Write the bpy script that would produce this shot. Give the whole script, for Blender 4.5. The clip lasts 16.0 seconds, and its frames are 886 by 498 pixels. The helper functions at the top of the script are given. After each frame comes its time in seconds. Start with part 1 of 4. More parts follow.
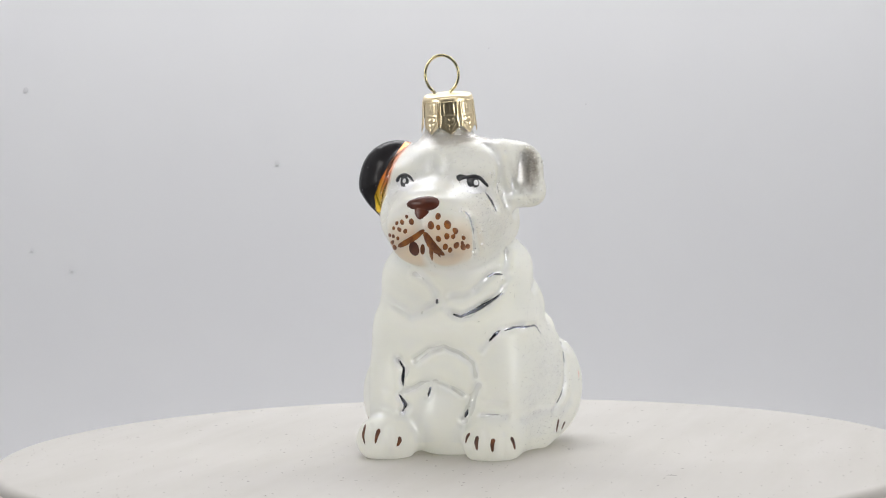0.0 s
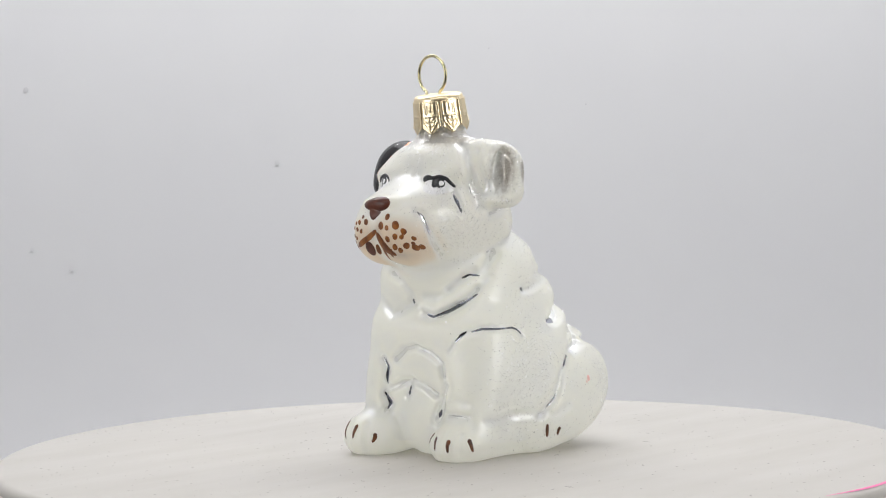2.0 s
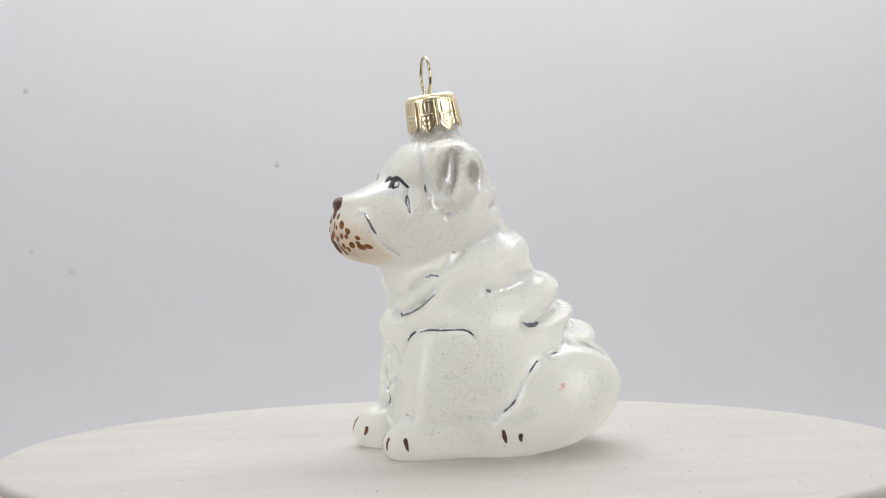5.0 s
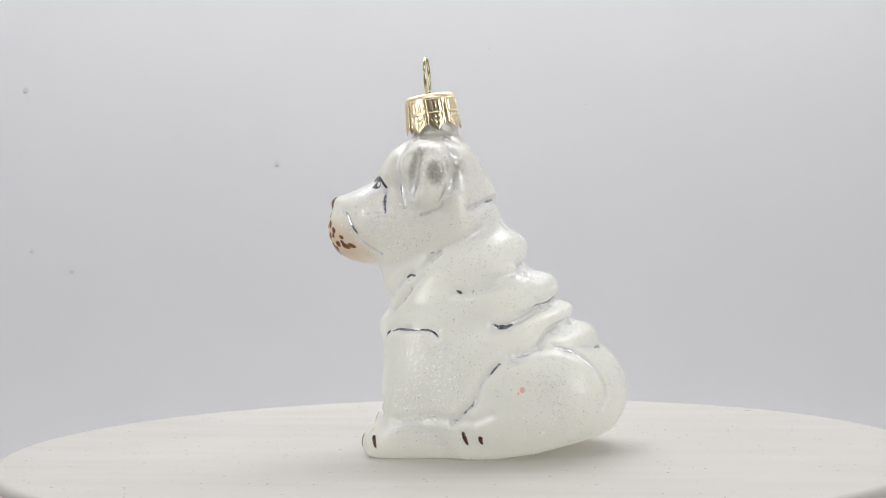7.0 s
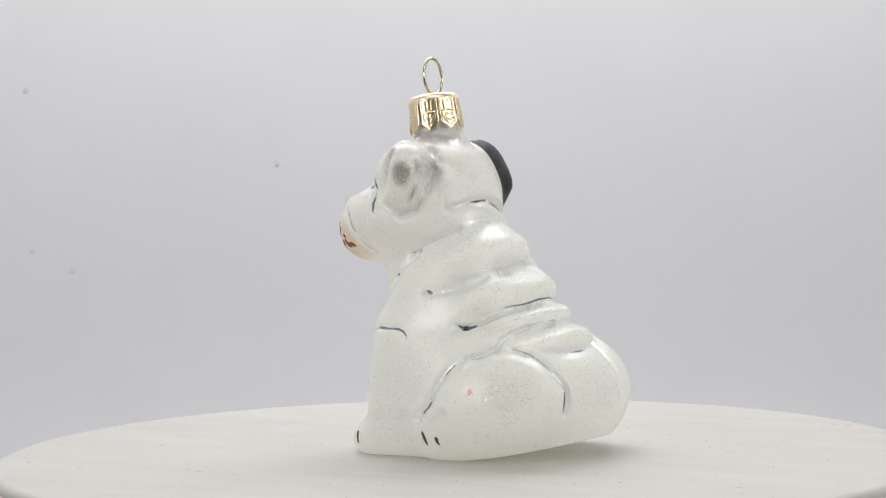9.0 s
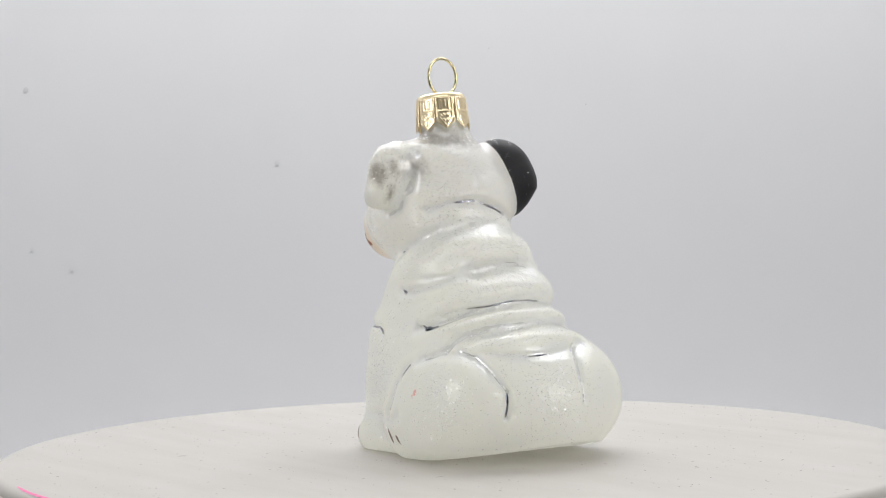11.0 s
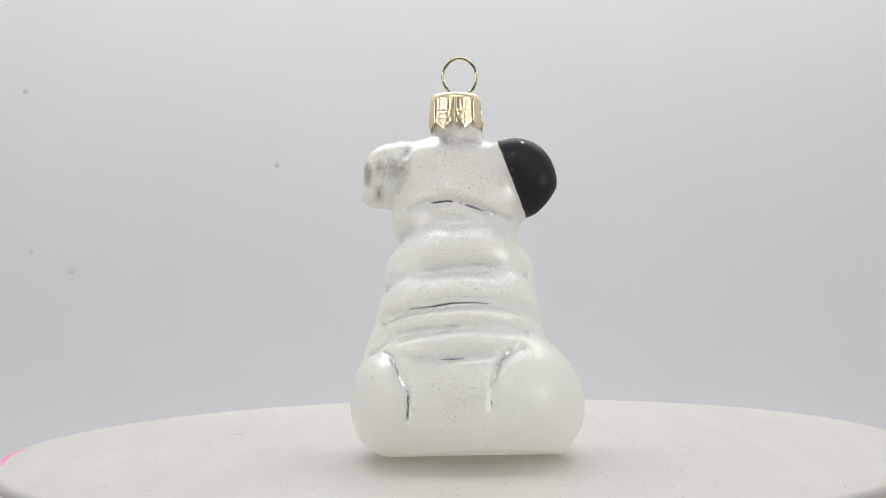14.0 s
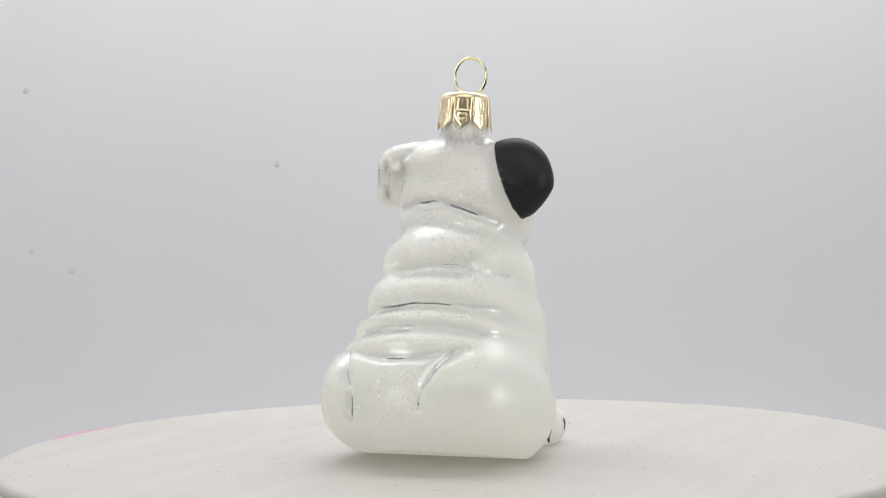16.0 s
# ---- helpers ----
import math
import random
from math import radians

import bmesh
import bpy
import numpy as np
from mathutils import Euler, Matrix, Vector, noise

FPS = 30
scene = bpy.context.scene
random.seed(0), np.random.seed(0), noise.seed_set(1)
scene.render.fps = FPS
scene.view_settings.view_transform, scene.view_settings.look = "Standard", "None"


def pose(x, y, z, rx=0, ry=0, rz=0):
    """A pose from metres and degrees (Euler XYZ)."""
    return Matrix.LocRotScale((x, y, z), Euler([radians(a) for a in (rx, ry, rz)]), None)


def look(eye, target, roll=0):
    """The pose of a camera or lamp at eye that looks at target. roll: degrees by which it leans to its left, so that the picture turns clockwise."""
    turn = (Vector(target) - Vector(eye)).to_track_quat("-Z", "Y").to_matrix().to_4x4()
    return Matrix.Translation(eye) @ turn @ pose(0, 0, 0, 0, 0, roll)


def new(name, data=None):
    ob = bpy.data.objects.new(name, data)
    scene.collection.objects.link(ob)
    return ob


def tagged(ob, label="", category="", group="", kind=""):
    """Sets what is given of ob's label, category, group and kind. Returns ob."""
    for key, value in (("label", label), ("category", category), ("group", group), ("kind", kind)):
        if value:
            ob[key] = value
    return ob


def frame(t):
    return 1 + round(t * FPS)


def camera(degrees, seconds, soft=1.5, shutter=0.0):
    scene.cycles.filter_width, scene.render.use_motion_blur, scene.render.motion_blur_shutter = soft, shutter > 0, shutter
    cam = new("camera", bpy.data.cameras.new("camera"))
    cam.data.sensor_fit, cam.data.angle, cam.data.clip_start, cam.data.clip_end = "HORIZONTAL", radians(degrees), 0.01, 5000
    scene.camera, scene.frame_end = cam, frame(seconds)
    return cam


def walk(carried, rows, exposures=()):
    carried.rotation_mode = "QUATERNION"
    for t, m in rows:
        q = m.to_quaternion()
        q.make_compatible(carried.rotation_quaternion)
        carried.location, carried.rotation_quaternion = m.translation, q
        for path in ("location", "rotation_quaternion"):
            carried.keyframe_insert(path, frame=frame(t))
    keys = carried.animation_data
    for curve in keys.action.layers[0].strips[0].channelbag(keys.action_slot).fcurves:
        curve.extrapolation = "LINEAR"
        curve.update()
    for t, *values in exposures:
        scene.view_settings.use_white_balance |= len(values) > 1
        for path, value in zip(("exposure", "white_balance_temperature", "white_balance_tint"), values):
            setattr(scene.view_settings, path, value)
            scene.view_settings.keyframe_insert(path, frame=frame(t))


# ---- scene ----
from mathutils.bvhtree import BVHTree

CAM_ROLL, EXPOSURE, PEN_ANGLE, CAP_TURN = -0.993, -0.14, 81.0, 156.5
cam = camera(25.0, 16.0, soft=1.1)
EYE = Vector((0.0, -0.5, 0.0672))
CAM_POSE = pose(EYE.x, EYE.y, EYE.z, 88.0583, 0, 0.4236) @ pose(0, 0, 0, 0, 0, CAM_ROLL)
walk(cam, [(0.0, CAM_POSE), (16.0, CAM_POSE)], exposures=[(0.0, EXPOSURE), (16.0, EXPOSURE)])

# ---- light ----
world = bpy.data.worlds.new("world")
scene.world = world
world.use_nodes = True
world.node_tree.nodes["Background"].inputs[0].default_value = (0.5, 0.52, 0.56, 1)
world.node_tree.nodes["Background"].inputs[1].default_value = 0.02


def area_lamp(name, place, target, sx, sy, watts, colour, spread=180):
    data = bpy.data.lights.new(name, "AREA")
    data.shape, data.size, data.size_y, data.energy, data.color = "RECTANGLE", sx, sy, watts, colour
    data.spread = radians(spread)
    ob = new(name, data)
    ob.matrix_world = look(place, target)
    return ob


LED, COOL = (1.0, 0.985, 0.965), (0.985, 0.992, 1.01)
area_lamp("led_panel_top", (0, 0.31, 0.545), (0, 0.31, 0), 0.80, 0.32, 4.75, COOL)
area_lamp("led_panel_front", (0, -0.31, 0.47), (0, 0.0, 0.02), 0.66, 0.14, 0.38, LED, 110)
area_lamp("led_panel_west", (-0.41, -0.24, 0.15), (0, 0, 0.03), 0.26, 0.26, 0.36, LED, 90)
area_lamp("led_panel_east", (0.41, -0.24, 0.15), (0, 0, 0.03), 0.26, 0.26, 0.43, LED, 90)


# ---- materials ----
def material(name, base=(0.8, 0.8, 0.8), rough=0.5, metal=0.0, coat=0.0):
    m = bpy.data.materials.new(name)
    m.use_nodes = True
    b = m.node_tree.nodes["Principled BSDF"]
    b.inputs["Base Color"].default_value = (*base, 1)
    b.inputs["Roughness"].default_value = rough
    b.inputs["Metallic"].default_value = metal
    b.inputs["Coat Weight"].default_value = coat
    b.inputs["Coat Roughness"].default_value = 0.06
    return m


class Nodes:
    """Short hand for a material's node tree."""

    def __init__(self, m):
        self.t, self.b = m.node_tree, m.node_tree.nodes["Principled BSDF"]

    def add(self, kind, **props):
        n = self.t.nodes.new(kind)
        for key, value in props.items():
            if key == "operation":
                n.operation = value
            elif key == "data_type":
                n.data_type = value
            elif key == "attribute_name":
                n.attribute_name = value
            elif key == "feature":
                n.feature = value
        return n

    def link(self, a, b):
        self.t.links.new(a, b)

    def coords(self, scale=(1, 1, 1)):
        c, mp = self.add("ShaderNodeTexCoord"), self.add("ShaderNodeMapping")
        mp.inputs["Scale"].default_value = scale
        self.link(c.outputs["Object"], mp.inputs["Vector"])
        return mp.outputs["Vector"]

    def noise(self, vec, scale, detail=4.0, rough=0.55):
        n = self.add("ShaderNodeTexNoise")
        n.inputs["Scale"].default_value, n.inputs["Detail"].default_value, n.inputs["Roughness"].default_value = scale, detail, rough
        self.link(vec, n.inputs["Vector"])
        return n.outputs["Fac"]

    def ramp(self, fac, a, b, ca=0.0, cb=1.0):
        n = self.add("ShaderNodeMapRange")
        for k, v in zip((1, 2, 3, 4), (a, b, ca, cb)):
            n.inputs[k].default_value = v
        self.link(fac, n.inputs[0])
        return n.outputs[0]

    def mix(self, fac, a, b):
        n = self.add("ShaderNodeMix", data_type="RGBA")
        for sock, v in ((n.inputs[6], a), (n.inputs[7], b)):
            if isinstance(v, tuple):
                sock.default_value = (*v, 1)
            else:
                self.link(v, sock)
        self.link(fac, n.inputs[0])
        return n.outputs[2]

    def math(self, op, a, b):
        n = self.add("ShaderNodeMath", operation=op)
        for sock, v in ((n.inputs[0], a), (n.inputs[1], b)):
            if isinstance(v, (int, float)):
                sock.default_value = v
            else:
                self.link(v, sock)
        return n.outputs[0]

    def attr(self, name):
        return self.add("ShaderNodeAttribute", attribute_name=name).outputs["Fac"]

    def bump(self, height, strength, distance):
        n = self.add("ShaderNodeBump")
        n.inputs["Strength"].default_value, n.inputs["Distance"].default_value = strength, distance
        self.link(height, n.inputs["Height"])
        self.link(n.outputs["Normal"], self.b.inputs["Normal"])


def sweep_material():
    m = material("matte_grey_backdrop", (0.65, 0.65, 0.66), 0.85)
    n = Nodes(m)
    v = n.coords()
    blotch, grain = n.noise(v, 9, 3), n.noise(v, 420, 3)
    n.link(n.mix(n.ramp(blotch, 0.35, 0.65), (0.79, 0.787, 0.795), (0.81, 0.807, 0.81)), n.b.inputs["Base Color"])
    n.bump(grain, 0.05, 0.0004)
    return m


def platter_material():
    m = material("cream_laminate", (0.8, 0.78, 0.74), 0.45)
    n = Nodes(m)
    v = n.coords((9, 60, 60))
    streak, patch, fine = n.noise(v, 1.6, 5), n.noise(n.coords(), 22, 3), n.noise(n.coords((90, 500, 500)), 1.0, 3)
    base = n.mix(n.ramp(streak, 0.3, 0.75), (0.492, 0.470, 0.438), (0.470, 0.448, 0.413))
    base = n.mix(n.ramp(patch, 0.45, 0.75, 0, 0.35), base, (0.545, 0.523, 0.496))
    base = n.mix(n.ramp(fine, 0.5, 0.8, 0, 0.14), base, (0.46, 0.44, 0.40))
    n.link(base, n.b.inputs["Base Color"])
    n.link(n.ramp(streak, 0.3, 0.7, 0.44, 0.53), n.b.inputs["Roughness"])
    n.bump(fine, 0.08, 0.0002)
    return m


def pearl_material():
    """White pearl lacquer over silvered glass: paint, black ear, bare silver creases with a painted dark reflection,
    tinted muzzle.
    """
    m = material("pearl_lacquer", (0.8, 0.8, 0.76), 0.24)
    n = Nodes(m)
    v = n.coords()
    cloud, grit, fine = n.noise(v, 70, 4), n.noise(v, 900, 2), n.noise(v, 2600, 2)
    white = n.mix(n.ramp(cloud, 0.35, 0.65), WHITE_A, WHITE_B)
    # brown tint sprayed on the muzzle
    tint = n.ramp(n.math("ADD", n.attr("tint"), n.math("MULTIPLY", cloud, 0.8)), 3.0, -1.6, 0, 0.92)
    white = n.mix(tint, white, (0.68, 0.37, 0.14))
    spray = n.ramp(n.math("ADD", n.attr("spray"), n.math("MULTIPLY", cloud, 0.8)), 3.2, 0.5, 0, 0.97)
    white = n.mix(n.math("MULTIPLY", spray, spray), white, (0.27, 0.08, 0.018))
    # thin grey where the silver shines through
    thin = n.ramp(n.math("ADD", n.attr("thin"), n.math("MULTIPLY", grit, 3.0)), 3.2, 0.4, 0, 1)
    # bare creases, tinted dark further down
    bare = n.ramp(n.math("ADD", n.attr("bare"), n.math("MULTIPLY", fine, 0.25)), 0.22, 0.08, 0, 1)
    shine = n.ramp(n.math("ADD", n.attr("silver"), n.math("MULTIPLY", fine, 0.25)), 0.22, 0.08, 0, 1)
    # the sprayed lacquer hardly reaches the bottom of the folds: bare silvering there
    hollow = n.ramp(n.math("ADD", n.attr("valley"), n.math("MULTIPLY", n.math("SUBTRACT", cloud, 0.5), 0.25)), 0.22, 1.0, 0, 0.30)
    shine = n.math("MAXIMUM", shine, hollow)
    silver = n.math("MULTIPLY", thin, 0.78)
    # a cooler, slightly darker, more metallic tone in the wide hollows and in drifting patches
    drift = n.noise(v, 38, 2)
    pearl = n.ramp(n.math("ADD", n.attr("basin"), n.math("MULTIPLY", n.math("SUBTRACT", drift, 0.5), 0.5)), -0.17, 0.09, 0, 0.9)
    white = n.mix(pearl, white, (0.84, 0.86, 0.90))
    base = n.mix(silver, white, (0.44, 0.415, 0.375))
    worn = n.ramp(n.math("ADD", n.attr("worn"), n.math("MULTIPLY", grit, 2.0)), 2.3, 0.6, 0, 0.95)
    base = n.mix(worn, base, n.mix(n.ramp(fine, 0.4, 0.6), (0.16, 0.13, 0.105), (0.42, 0.38, 0.33)))
    silver = n.math("MAXIMUM", silver, n.math("MULTIPLY", worn, 0.6))
    base = n.mix(shine, base, (0.80, 0.81, 0.84))
    silver = n.math("MAXIMUM", silver, shine)
    # dark tint on the bare silver stands in for the dark room it mirrors
    base = n.mix(bare, base, (0.16, 0.17, 0.21))
    # amber rim, a yellow glow painted into its lower end, then black over it
    amber = n.ramp(n.math("ADD", n.attr("amber"), n.math("MULTIPLY", cloud, 1.2)), 1.3, 0.3, 0, 1)
    black = n.ramp(n.math("ADD", n.attr("black"), n.math("MULTIPLY", n.noise(v, 300, 3), 0.8)), 0.55, 0.25, 0, 1)
    height = n.add("ShaderNodeSeparateXYZ")
    n.link(v, height.inputs[0])
    base = n.mix(amber, base, n.mix(n.ramp(height.outputs[2], 0.0685, 0.063), (0.85, 0.22, 0.015), (1.0, 0.66, 0.03)))
    base = n.mix(black, base, (0.026, 0.025, 0.027))
    n.link(base, n.b.inputs["Base Color"])
    keep = n.math("SUBTRACT", 1.0, black)
    metal = n.math("MULTIPLY", keep, n.math("MAXIMUM", n.math("MULTIPLY", amber, 0.85), n.math("MAXIMUM", n.math("MAXIMUM", n.ramp(pearl, 0, 0.9, 0.04, 0.26), n.math("MULTIPLY", silver, 0.4)), n.math("MULTIPLY", n.math("MAXIMUM", shine, bare), 0.9))))
    n.link(metal, n.b.inputs["Metallic"])
    rough = n.math("SUBTRACT", n.ramp(cloud, 0.3, 0.7, 0.38, 0.50), n.math("MULTIPLY", pearl, 0.14))
    rough2 = n.add("ShaderNodeMix")
    n.link(n.math("MAXIMUM", n.math("MAXIMUM", bare, shine), amber), rough2.inputs[0])
    n.link(rough, rough2.inputs[2])
    rough2.inputs[3].default_value = 0.16
    n.link(rough2.outputs[0], n.b.inputs["Roughness"])
    n.link(n.ramp(keep, 0, 1, 0.04, 0.42), n.b.inputs["Coat Weight"])
    n.link(n.ramp(keep, 0, 1, 0.12, 0.5), n.b.inputs["Specular IOR Level"])
    n.b.inputs["Coat Roughness"].default_value = 0.14
    n.link(n.math("MULTIPLY", n.math("MULTIPLY", keep, n.math("SUBTRACT", 1.0, n.math("MAXIMUM", bare, amber))), 0.5), n.b.inputs["Subsurface Weight"])
    n.b.inputs["Subsurface Radius"].default_value = (1.0, 1.0, 0.85)
    n.b.inputs["Subsurface Scale"].default_value = 0.004
    n.bump(grit, 0.11, 0.00015)
    # the thin hollow shell lets daylight through
    shell, both = n.add("ShaderNodeBsdfTranslucent"), n.add("ShaderNodeMixShader")
    shell.inputs[0].default_value = (0.99, 0.985, 0.915, 1)
    clear = n.math("SUBTRACT", 1.0, n.math("MAXIMUM", n.math("MAXIMUM", black, amber), n.math("MAXIMUM", silver, bare)))
    n.link(n.math("MULTIPLY", clear, TRANSLUCENT), both.inputs[0])
    n.link(n.b.outputs[0], both.inputs[1])
    n.link(shell.outputs[0], both.inputs[2])
    out = [k for k in n.t.nodes if k.bl_idname == "ShaderNodeOutputMaterial"][0]
    n.link(both.outputs[0], out.inputs["Surface"])
    return m


def speckled(name, a, b, scale, rough, metal=0.0, coat=0.0, bump=0.0):
    m = material(name, a, rough, metal, coat)
    n = Nodes(m)
    f = n.noise(n.coords(), scale, 4)
    n.link(n.mix(n.ramp(f, 0.35, 0.65), a, b), n.b.inputs["Base Color"])
    if bump:
        n.bump(f, bump, 0.0003)
    return m


TRANSLUCENT = 0.52
WHITE_A, WHITE_B = (0.92, 0.925, 0.885), (0.945, 0.95, 0.925)
SWEEP, PLATTER, PEARL = sweep_material(), platter_material(), pearl_material()
RIM = speckled("pinkish_edge_band", (0.62, 0.54, 0.50), (0.68, 0.60, 0.56), 160, 0.5, bump=0.1)
GOLD = speckled("gold_foil", (0.92, 0.76, 0.48), (0.95, 0.82, 0.57), 260, 0.33, 1.0, bump=0.15)
WIRE = speckled("brass_wire", (0.62, 0.56, 0.34), (0.70, 0.64, 0.42), 300, 0.22, 1.0)
IRIS = speckled("grey_iris", (0.035, 0.037, 0.04), (0.06, 0.062, 0.066), 500, 0.3)
BROWN = speckled("brown_enamel", (0.11, 0.026, 0.005), (0.34, 0.115, 0.018), 520, 0.42)
CLAW = speckled("claw_enamel", (0.04, 0.010, 0.003), (0.15, 0.045, 0.009), 420, 0.4)
NOSE = speckled("dark_brown_enamel", (0.055, 0.012, 0.007), (0.13, 0.034, 0.016), 260, 0.38)
INK = speckled("black_enamel", (0.012, 0.013, 0.016), (0.022, 0.023, 0.026), 500, 0.3, coat=0.3)
EYEWHITE = speckled("white_enamel", (0.84, 0.84, 0.85), (0.88, 0.88, 0.89), 500, 0.3, coat=0.3)
FLAKE = speckled("glitter_flake", (0.95, 0.96, 0.96), (0.96, 0.93, 0.96), 900, 0.26, 0.85)
FLECK = speckled("worn_silver", (0.62, 0.62, 0.64), (0.78, 0.77, 0.78), 700, 0.3, 0.9)
SPECK = speckled("dark_speck", (0.12, 0.11, 0.10), (0.30, 0.27, 0.23), 200, 0.6)
PINK = speckled("pink_ink", (0.78, 0.10, 0.33), (0.82, 0.22, 0.42), 400, 0.5)
BLUSH = speckled("pink_stain", (0.86, 0.46, 0.42), (0.88, 0.66, 0.61), 900, 0.4)
SMUDGE = speckled("grey_smudge", (0.66, 0.65, 0.66), (0.70, 0.69, 0.70), 900, 0.8)
SMUDGE_FAINT = speckled("faint_smudge", (0.745, 0.74, 0.75), (0.77, 0.765, 0.77), 900, 0.8)
BOX = speckled("grey_light_box_fabric", (0.52, 0.52, 0.53), (0.56, 0.56, 0.565), 60, 0.9)
ROOM = speckled("dark_room_paint", (0.045, 0.05, 0.06), (0.06, 0.065, 0.075), 2, 0.9)


# ---- mesh helpers ----
def part(name, data, mat, parent=None, label="", smooth=True):
    """Links a bmesh or (verts, faces) as one mesh object under a thing or a part."""
    me = bpy.data.meshes.new(name)
    if isinstance(data, tuple):
        me.from_pydata([tuple(v) for v in data[0]], [], data[1])
    else:
        data.to_mesh(me)
        data.free()
    me.materials.append(mat)
    me.polygons.foreach_set("use_smooth", [smooth] * len(me.polygons))
    ob = new(name, me)
    ob.parent = parent
    if label:
        tagged(ob, label)
    return ob


def lathe(profile, n):
    """A solid of revolution round z from (r, z) pairs."""
    verts, faces, k = [], [], len(profile)
    for i in range(n):
        a = 2 * math.pi * i / n
        verts += [(r * math.cos(a), r * math.sin(a), z) for r, z in profile]
    for i in range(n):
        j = (i + 1) % n
        for s in range(k - 1):
            faces.append((i * k + s, j * k + s, j * k + s + 1, i * k + s + 1))
    faces.append(tuple(i * k for i in range(n))[::-1])
    faces.append(tuple(i * k + k - 1 for i in range(n)))
    return verts, faces


def tube(points, radius, sides=10, closed=False):
    pts = [Vector(p) for p in points]
    verts, faces, n = [], [], len(pts)
    for i, p in enumerate(pts):
        a, b = pts[(i - 1) % n if closed else max(i - 1, 0)], pts[(i + 1) % n if closed else min(i + 1, n - 1)]
        d = (b - a).normalized()
        u = d.orthogonal() if abs(d.x) > 0.9 else d.cross(Vector((1, 0, 0)))
        u.normalize()
        w = d.cross(u)
        for s in range(sides):
            t = 2 * math.pi * s / sides
            verts.append(p + radius * (math.cos(t) * u + math.sin(t) * w))
    for i in range(n if closed else n - 1):
        j = (i + 1) % n
        for s in range(sides):
            r = (s + 1) % sides
            faces.append((i * sides + s, i * sides + r, j * sides + r, j * sides + s))
    return verts, faces


# ---- light box ----
def backdrop():
    """Paper sheet that hangs upright behind the turntable and curls out over the table at its foot."""
    prof, foot = [], FLOOR_Z + 0.003
    prof.append((0.40, foot))
    r, y0 = 0.05, 0.45
    prof += [(y0 + r * math.sin(a), foot + r - r * math.cos(a)) for a in np.linspace(0, math.pi / 2, 24)]
    prof += [(y0 + r, 0.56)]
    verts, faces = [], []
    for y, z in prof:
        verts += [(-0.42, y, z), (0.42, y, z)]
    for i in range(len(prof) - 1):
        faces.append((2 * i, 2 * i + 1, 2 * i + 3, 2 * i + 2))
    k = len(verts)
    verts += [(x, y + 0.002, z - 0.002) for x, y, z in verts]
    faces += [tuple(k + i for i in reversed(f)) for f in faces]
    ob = part("backdrop", (verts, faces), SWEEP, smooth=False)
    tagged(ob, "pale grey paper sheet hanging behind the turntable", "backdrop", kind="structure")
    smudge(ob, -0.2145, 0.1163, 0.00140, SMUDGE)
    smudge(ob, -0.1938, 0.0260, 0.00112, SMUDGE_FAINT)
    smudge(ob, -0.2134, 0.0363, 0.00112, SMUDGE_FAINT)
    smudge(ob, -0.0897, 0.0780, 0.00140, SMUDGE_FAINT)
    smudge(ob, 0.0172, 0.1331, 0.00038, SMUDGE)
    smudge(ob, 0.0652, 0.1044, 0.00038, SMUDGE)
    return ob


def smudge(parent, x, z, r, mat):
    """A faint thumb-sized mark on the paper."""
    rng, n = random.Random(int(x * 1e4)), 14
    ring = [(x + r * rng.uniform(0.8, 1.15) * math.cos(2 * math.pi * j / n), 0.4996, z + r * rng.uniform(0.8, 1.15) * math.sin(2 * math.pi * j / n)) for j in range(n)]
    part("smudge", ([(x, 0.4994, z)] + ring, [(0, 1 + (j + 1) % n, 1 + j) for j in range(n)]), mat, parent)


def slab(name, x0, x1, y0, y1, z0, z1, mat, label):
    bm = bmesh.new()
    bmesh.ops.create_cube(bm, size=1.0, matrix=Matrix.LocRotScale(((x0 + x1) / 2, (y0 + y1) / 2, (z0 + z1) / 2), None, (x1 - x0, y1 - y0, z1 - z0)))
    return tagged(part(name, bm, mat, smooth=False), label, "wall", kind="structure")


def room():
    slab("wall_west", -0.44, -0.425, -0.36, 0.51, FLOOR_Z, 0.565, BOX, "matte pale grey side wall of the light box")
    slab("wall_east", 0.425, 0.44, -0.36, 0.51, FLOOR_Z, 0.565, BOX, "matte pale grey side wall of the light box")
    slab("ceiling", -0.44, 0.44, -0.36, 0.51, 0.567, 0.58, BOX, "matte pale grey ceiling of the light box")
    slab("floor", -1.6, 1.6, -2.0, 1.2, FLOOR_Z - 0.03, FLOOR_Z, ROOM, "dark table surface under the light box")
    slab("wall_south", -1.6, 1.6, -2.05, -2.0, FLOOR_Z - 0.03, 1.6, ROOM, "dark wall of the room")
    slab("wall_north", -1.6, 1.6, 1.2, 1.25, FLOOR_Z - 0.03, 1.6, ROOM, "dark wall of the room")
    slab("wall_left", -1.65, -1.6, -2.05, 1.25, FLOOR_Z - 0.03, 1.6, ROOM, "dark wall of the room")
    slab("wall_right", 1.6, 1.65, -2.05, 1.25, FLOOR_Z - 0.03, 1.6, ROOM, "dark wall of the room")
    slab("ceiling_room", -1.65, 1.65, -2.05, 1.25, 1.6, 1.65, ROOM, "dark ceiling of the room")


# ---- turntable ----
FLOOR_Z = -0.12
RADIUS = 0.1158


